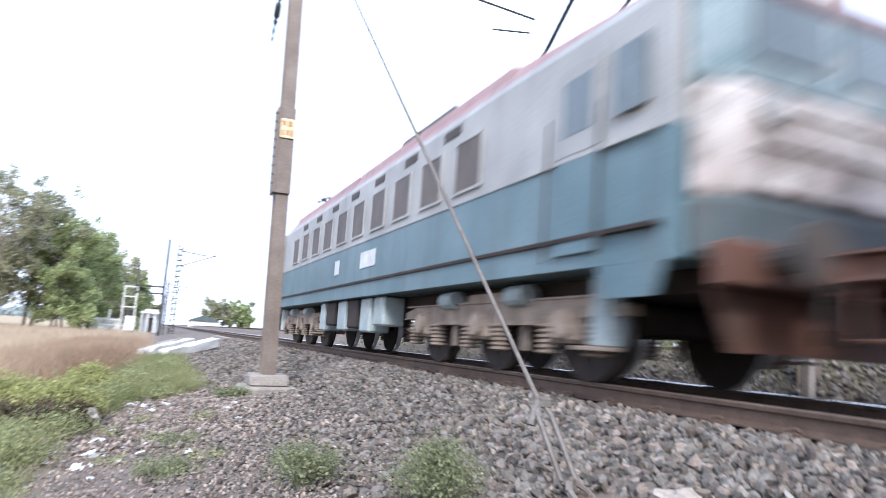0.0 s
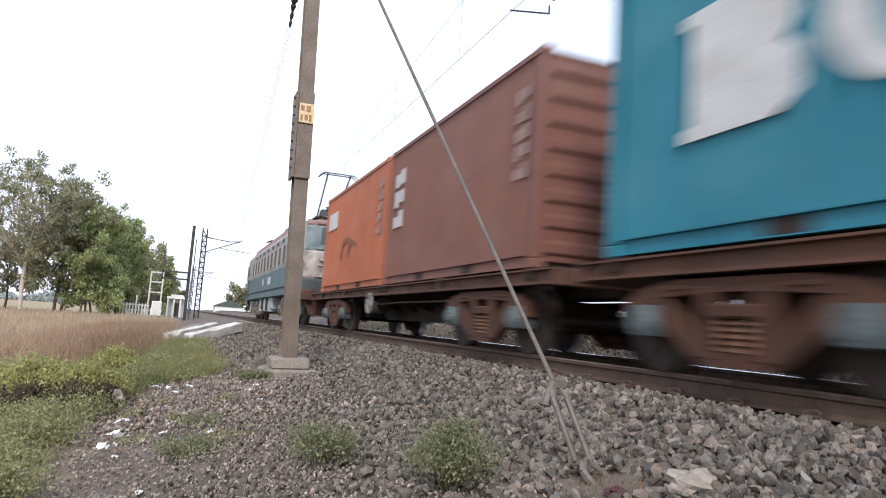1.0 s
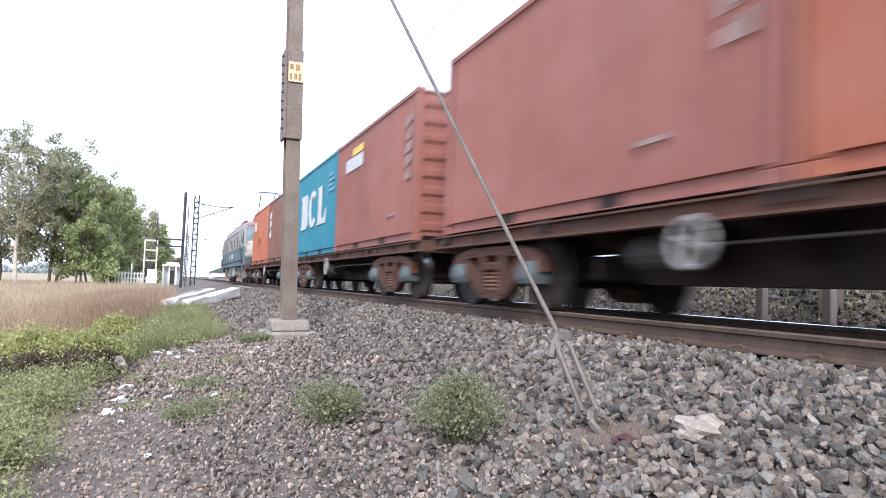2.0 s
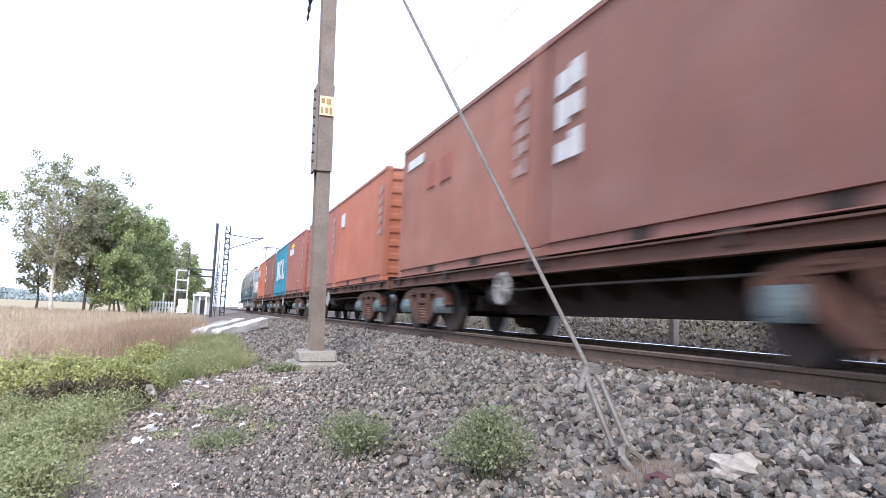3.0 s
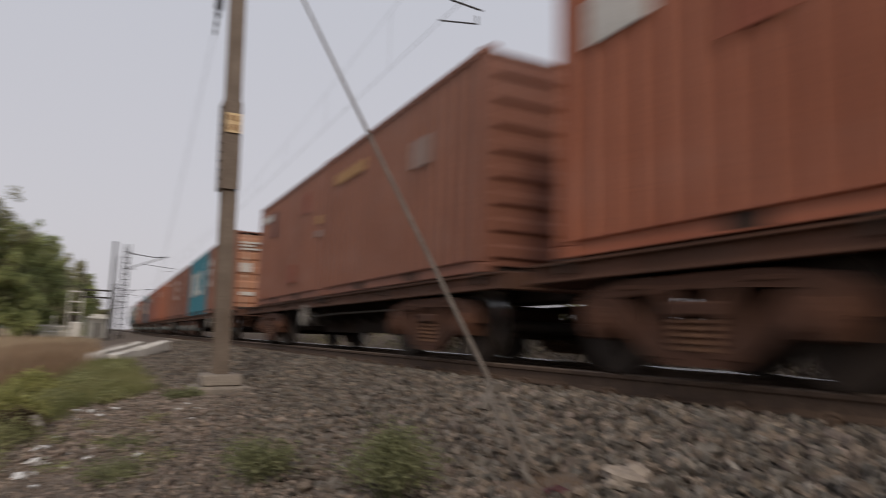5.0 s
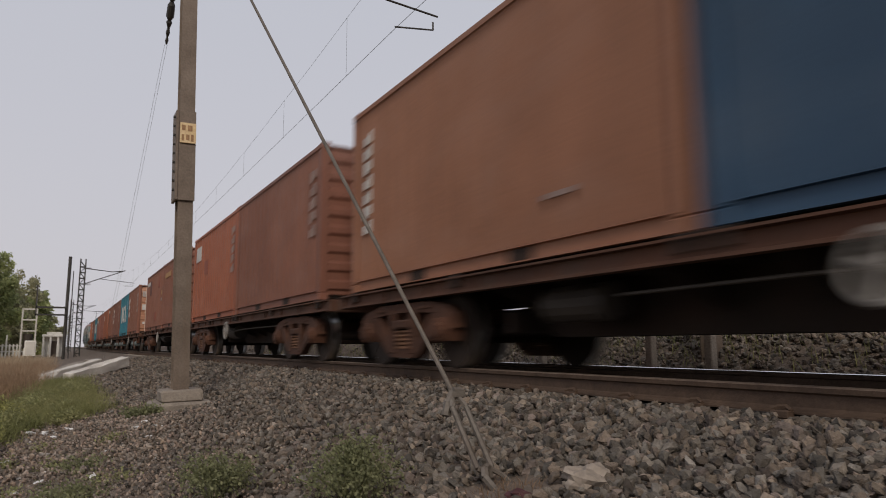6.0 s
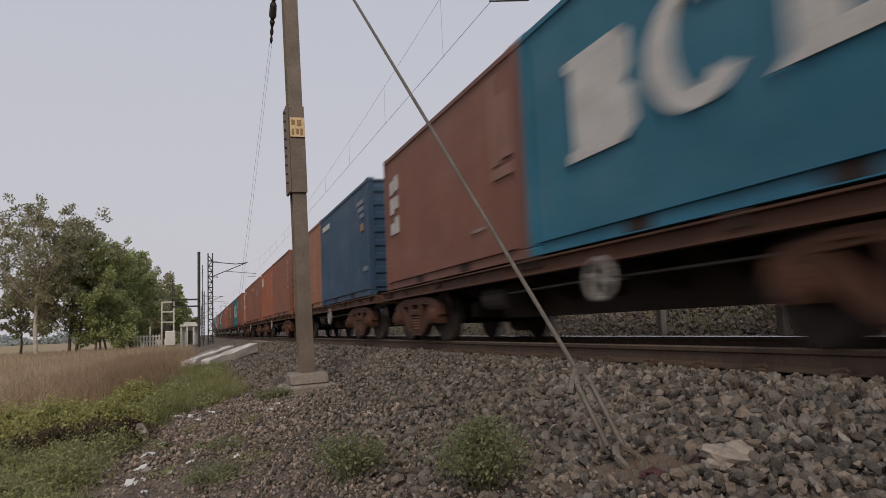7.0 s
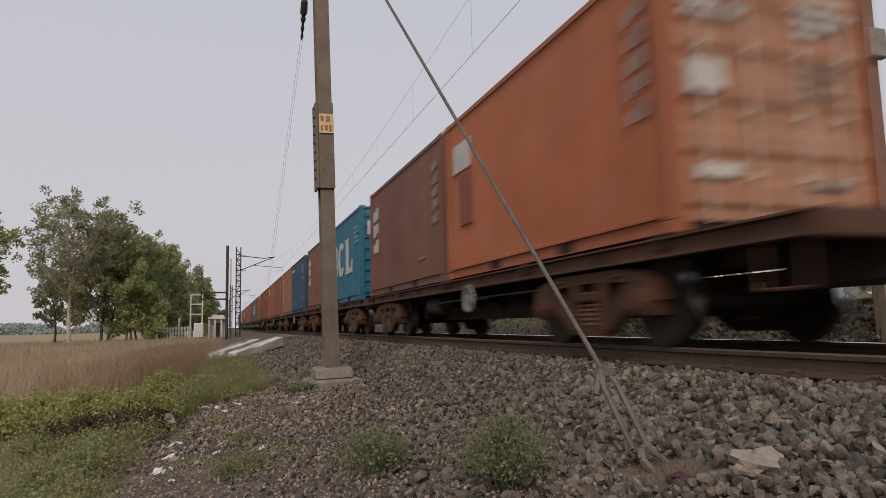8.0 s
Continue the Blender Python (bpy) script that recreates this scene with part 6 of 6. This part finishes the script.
for i in range(26):
    x, y = RNG.uniform(-3.0, -0.75), RNG.uniform(4.3, 7.4)
    make_weed(x, y, RNG.uniform(0.25, 0.45), RNG.uniform(0.14, 0.32), 2000, 0.015, "leaf_patch", "patch of small-leaved green weeds below the bank", "weed_patch", stems=26)
for i in range(16):
    x, y = RNG.uniform(-2.0, -0.6), RNG.uniform(2.8, 4.6)
    make_weed(x, y, RNG.uniform(0.22, 0.4), RNG.uniform(0.14, 0.3), 1900, 0.014, "leaf_patch", "patch of small-leaved green weeds below the bank", "weed_patch", stems=26)
for i in range(16):
    y = RNG.uniform(9.2, 17)
    x = RNG.uniform(-0.7, min(0.5, -0.6 + 0.6 * (y - 8.6)))
    make_weed(x, y, RNG.uniform(0.25, 0.4), RNG.uniform(0.16, 0.3), 1500, 0.022, "leaf_patch", "leafy green weed among the grass of the bank", "weed_patch", stems=22)
for x, y in ((-0.2, 5.6), (0.05, 6.6), (0.45, 5.4), (0.0, 7.8), (0.6, 7.4), (-0.3, 6.9)):
    make_weed(x, y, RNG.uniform(0.15, 0.28), 0.07, 420, 0.014, "leaf_patch", "low straggling green weed", "weed_bush", stems=10)

# ---------------------------------------------------------------- litter and loose stones
SCRAPS = ((-0.32, 7.2), (-0.39, 5.95), (-0.44, 5.5), (-0.29, 6.05), (-0.68, 6.2), (0.2, 9.0), (0.72, 10.4), (0.31, 5.7), (-0.37, 6.6), (-0.34, 5.85), (-0.28, 7.0), (0.05, 8.6))
for i in range(62):
    x, y = RNG.uniform(-0.95, -0.1), RNG.uniform(5.2, 9.6)
    x += 0.35 * (y - 8) * (y > 8)
    if i > 42:
        x, y = RNG.uniform(-0.4, 1.2), RNG.uniform(4, 9)
    if i < len(SCRAPS):
        x, y = SCRAPS[i]
    bm = bmesh.new()
    k = RNG.uniform(0.8, 1.35) if i < len(SCRAPS) else RNG.uniform(0.4, 1.25) if y > 5.8 else RNG.uniform(0.3, 0.8)
    rim = [Vector((math.cos(a) * RNG.uniform(0.025, 0.085), math.sin(a) * RNG.uniform(0.02, 0.05), RNG.uniform(0, 0.03))) * k for a in np.linspace(0, 6.28, 9)[:-1]]
    mid_v = bm.verts.new((0, 0, 0.03 * k))
    low_v = bm.verts.new((0, 0, -0.01))
    rv = [bm.verts.new(p) for p in rim]
    for a in range(8):
        bm.faces.new((mid_v, rv[a], rv[(a + 1) % 8]))
        bm.faces.new((low_v, rv[(a + 1) % 8], rv[a]))
    ob = part("litter", bm, M["litter" if i % 3 else "paper"], None)
    ob.location, ob.rotation_euler = (x, y, float(ground_z(x, y)) + 0.018), (RNG.uniform(-0.3, 0.3), RNG.uniform(-0.3, 0.3), RNG.uniform(0, 6))
    tagged(ob, "torn white scrap of litter on the ground" if i % 3 else "grubby brown scrap of paper on the ground", "litter", "litter on the bank")
bm = bmesh.new()
bmesh.ops.create_icosphere(bm, subdivisions=2, radius=1)
for v in bm.verts:
    v.co = Vector((v.co.x * 0.07, v.co.y * 0.05, v.co.z * 0.1)) * (0.7 + 1.1 * noise.noise(v.co * 2.9))
bag = part("plastic_bag", bm, M["paper"], None)
bag.location = (-0.5, 7.45, float(ground_z(-0.5, 7.45)) + 0.13)
tagged(bag, "crumpled white plastic bag caught in the shrub", "litter")
bm = bmesh.new()
bmesh.ops.create_icosphere(bm, subdivisions=2, radius=1)
for v in bm.verts:
    v.co = Vector((v.co.x * 0.09, v.co.y * 0.06, v.co.z * 0.035)) * (0.7 + 0.5 * noise.noise(v.co * 2.2))
scrap = part("plastic_bag", bm, M["green_plastic"], None)
scrap.location = (-1.0, 4.2, float(ground_z(-1.0, 4.2)) + 0.02)
tagged(scrap, "pale green plastic bag lying in the weeds", "litter")

PHI = (1 + 5 ** 0.5) / 2
ICO = np.array([(-1, PHI, 0), (1, PHI, 0), (-1, -PHI, 0), (1, -PHI, 0), (0, -1, PHI), (0, 1, PHI), (0, -1, -PHI), (0, 1, -PHI), (PHI, 0, -1), (PHI, 0, 1), (-PHI, 0, -1), (-PHI, 0, 1)]) / (1 + PHI ** 2) ** 0.5
ICO_F = np.array([(a, b, c) for a in range(12) for b in range(a + 1, 12) for c in range(b + 1, 12)
                  if max(np.linalg.norm(ICO[a] - ICO[b]), np.linalg.norm(ICO[b] - ICO[c]), np.linalg.norm(ICO[a] - ICO[c])) < 1.1])
ICO_F = np.array([f if np.dot(np.cross(ICO[f[1]] - ICO[f[0]], ICO[f[2]] - ICO[f[0]]), ICO[f[0]]) > 0 else f[::-1] for f in ICO_F])


def stone_shapes(n, sizes, flat=1.1):
    """Broken angular stones: twelve corners, each knocked about, squared off and flattened."""
    v = np.sign(ICO) * np.abs(ICO) ** 0.72
    v = v[None] * RNG.uniform(0.62, 1.12, (n, 12, 1)) * RNG.uniform([0.85, 0.6, 0.4], [1.3, 1.0, 0.75], (n, 1, 3))
    v = v + RNG.normal(size=(n, 12, 3)) * 0.07
    ax = np.stack([RNG.normal(size=n) * flat, RNG.normal(size=n) * flat, RNG.uniform(-3.1, 3.1, n)], 1)
    cx, sx, cy, sy, cz, sz = np.cos(ax[:, 0]), np.sin(ax[:, 0]), np.cos(ax[:, 1]), np.sin(ax[:, 1]), np.cos(ax[:, 2]), np.sin(ax[:, 2])
    R = np.stack([cz * cy, cz * sy * sx - sz * cx, cz * sy * cx + sz * sx, sz * cy, sz * sy * sx + cz * cx, sz * sy * cx - cz * sx, -sy, cy * sx, cy * cx], 1).reshape(n, 3, 3)
    return np.einsum("nij,nkj->nki", R, v) * sizes[:, None, None] * 0.95


def stones(name, pos, sizes, material):
    n = len(pos)
    v = (stone_shapes(n, sizes) + pos[:, None, :]).reshape(-1, 3)
    f = (np.arange(n)[:, None, None] * 12 + ICO_F[None]).reshape(-1, 3)
    return from_arrays(name, v, f, material, flat=True)


def stone_spots(n, x0, x1, y0, y1, power=1.0, edge=None):
    x, y = RNG.uniform(x0, x1, n), y0 + (y1 - y0) * RNG.uniform(0, 1, n) ** power
    if edge is not None:
        k = edge(x, y) > RNG.uniform(0, 1, n)
        x, y = x[k], y[k]
    return np.stack([x, y, ground_z(x, y) + RNG.uniform(-0.055, 0.045, len(x))], 1)


def bank(x, y):
    e = 0.35 + 0.03 * (y - 8)
    footing = (np.abs(x - MX) < 0.42) & (np.abs(y - MY + 0.06) < 0.48)
    hollow = (np.abs(x - 2.02) < 0.17) & (y > 2.55) & (y < 3.06)
    return np.clip((x - e + 0.9) / 1.8, 0.06, 1) * ~(footing | hollow)


def clear_of_rails(x, y):
    return (np.abs(np.abs(x - TRACK_X) - GAUGE / 2 - 0.036) > 0.12).astype(float)


near = stone_spots(34000, 0.0, 3.84, 1.2, 12, 1.25, lambda x, y: bank(x, y))
near_small = np.interp(near[:, 0], [0.6, 1.2, 2.0, 3.0], [0.5, 0.62, 0.85, 0.95])
tagged(stones("ballast", near, RNG.uniform(0.026, 0.052, len(near)) * near_small, M["stone"]), "grey-brown crushed stone ballast", "ballast", kind="stuff")
mid = stone_spots(18000, -0.2, 3.86, 11, 34, 1.5, lambda x, y: bank(x, y))
tagged(stones("ballast", mid, RNG.uniform(0.035, 0.06, len(mid)), M["stone"]), "grey-brown crushed stone ballast", "ballast", kind="stuff")
# stones under the train carry its shade as a darker colour
inner = stone_spots(6500, 3.9, 5.85, 0.8, 34, 1.3, clear_of_rails)
tagged(stones("ballast", inner, RNG.uniform(0.03, 0.055, len(inner)), M["shade_stone"]), "dark ballast between the rails, the train's shade in its colour", "ballast", kind="stuff")
beyond = stone_spots(12500, 5.8, 10.8, 0.8, 34, 1.3, clear_of_rails)
tagged(stones("ballast", beyond, RNG.uniform(0.03, 0.055, len(beyond)), M["stone"]), "grey ballast beyond the rails", "ballast", kind="stuff")
behind = stone_spots(30000, 0.0, 3.95, -9, 1.35, 1.0, lambda x, y: bank(x, y))
tagged(stones("ballast", behind, RNG.uniform(0.03, 0.055, len(behind)), M["stone"]), "grey-brown crushed stone ballast", "ballast", kind="stuff")
inner_back = stone_spots(9000, 3.9, 10.8, -9, 0.9, 1.0, clear_of_rails)
tagged(stones("ballast", inner_back, RNG.uniform(0.03, 0.055, len(inner_back)), M["shade_stone"]), "dark ballast between the rails, the train's shade in its colour", "ballast", kind="stuff")
edge = stone_spots(7000, 7.5, 8.7, 1.5, 16, 1.2)
tagged(stones("ballast", edge, RNG.uniform(0.03, 0.06, len(edge)), M["stone"]), "grey ballast slope beyond the rails", "ballast", kind="stuff")
fines = stone_spots(44000, -1.1, 1.9, 2.4, 13, 1.3, lambda x, y: np.clip((x + 1.1) / 0.8, 0, 1) * np.clip((2.3 - x) / 1.6, 0, 1) * ((np.abs(x - MX) > 0.42) | (np.abs(y - MY) > 0.5)))
fines[:, 2] += 0.004
tagged(stones("small_gravel", fines, RNG.uniform(0.007, 0.021, len(fines)) * (0.8 + 0.5 * (fines[:, 1] > 6)), M["fines"]), "fine gravel on the bank", "gravel", kind="stuff")

# loose stones on the bank that can be told apart
shapes = []
for k in range(12):
    v = stone_shapes(1, np.array([1.0]))[0]
    me = bpy.data.meshes.new("stone")
    me.from_pydata([tuple(p) for p in v], [], [tuple(int(i) for i in f) for f in ICO_F])
    me.materials.append(M["loose_stone"])
    shapes.append(me)
bed = thing("ballast_shoulder", "loose grey stones on top of the ballast shoulder", "ballast", kind="structure")
for i in range(300):
    x, y = RNG.uniform(1.0, 3.7), RNG.uniform(2.5, 5.6)
    while bank(x, y) == 0:
        x, y = RNG.uniform(1.0, 3.7), RNG.uniform(2.5, 5.6)
    s = new("stone", shapes[i % 12])
    s.parent = bed
    s.location = (x, y, float(ground_z(x, y)) + 0.028)
    k = RNG.uniform(0.036, 0.062)
    s.scale, s.rotation_euler = (k, k, k), (RNG.uniform(0, 6), RNG.uniform(0, 6), RNG.uniform(0, 6))
bm = bmesh.new()
bmesh.ops.create_icosphere(bm, subdivisions=3, radius=1)
for v in bm.verts:
    v.co = Vector((v.co.x * 0.16, v.co.y * 0.13, v.co.z * 0.085)) * (0.85 + 0.45 * noise.noise(v.co * 1.7))
rock = part("pale_rock", bm, M["pale_stone"], None)
rock.location, rock.rotation_euler = (2.28, 2.48, float(ground_z(2.28, 2.48)) + 0.03), (0.15, 0.1, 0.4)
tagged(rock, "flat pale stone lying on the ballast", "stone")
bm = bmesh.new()
bmesh.ops.create_icosphere(bm, subdivisions=2, radius=1)
for v in bm.verts:
    v.co = Vector((v.co.x * 0.075, v.co.y * 0.06, v.co.z * 0.035)) * (0.8 + 0.7 * noise.noise(v.co * 2.4))
tuft = np.stack([RNG.uniform(1.9, 2.15, 170), RNG.uniform(2.6, 3.0, 170)], 1)
tagged(blades("dry_tuft", np.column_stack([tuft, ground_z(tuft[:, 0], tuft[:, 1]) - 0.01]), 0.055, 0.004, M["russet"], lean=1.8), "dry grass stalks round the stay's anchor", "grass", kind="stuff")
rag = part("rag", bm, M["rope_red"], None)
rag.location = (2.0, 2.68, float(ground_z(2.0, 2.68)) + 0.02)
tagged(rag, "dull maroon rag beside the stay's anchor", "rag")


# ---------------------------------------------------------------- what moves
def motions():
    times = [0.5 * i for i in range(17)]
    for ob, y, z in MOVING:
        walk(ob, [(t, pose(TRACK_X, y + SPEED * t, z)) for t in times])
        for b in [c for c in ob.children if c.name.startswith("bogie")]:
            for w in [c for c in b.children if c.name.startswith("wheelset")]:
                r, u = w.location.z, w.location.y
                walk(w, [(i / 30, pose(0, u, r, -math.degrees(SPEED * i / 30 / r), 0, 0)) for i in range(241)])


motions()
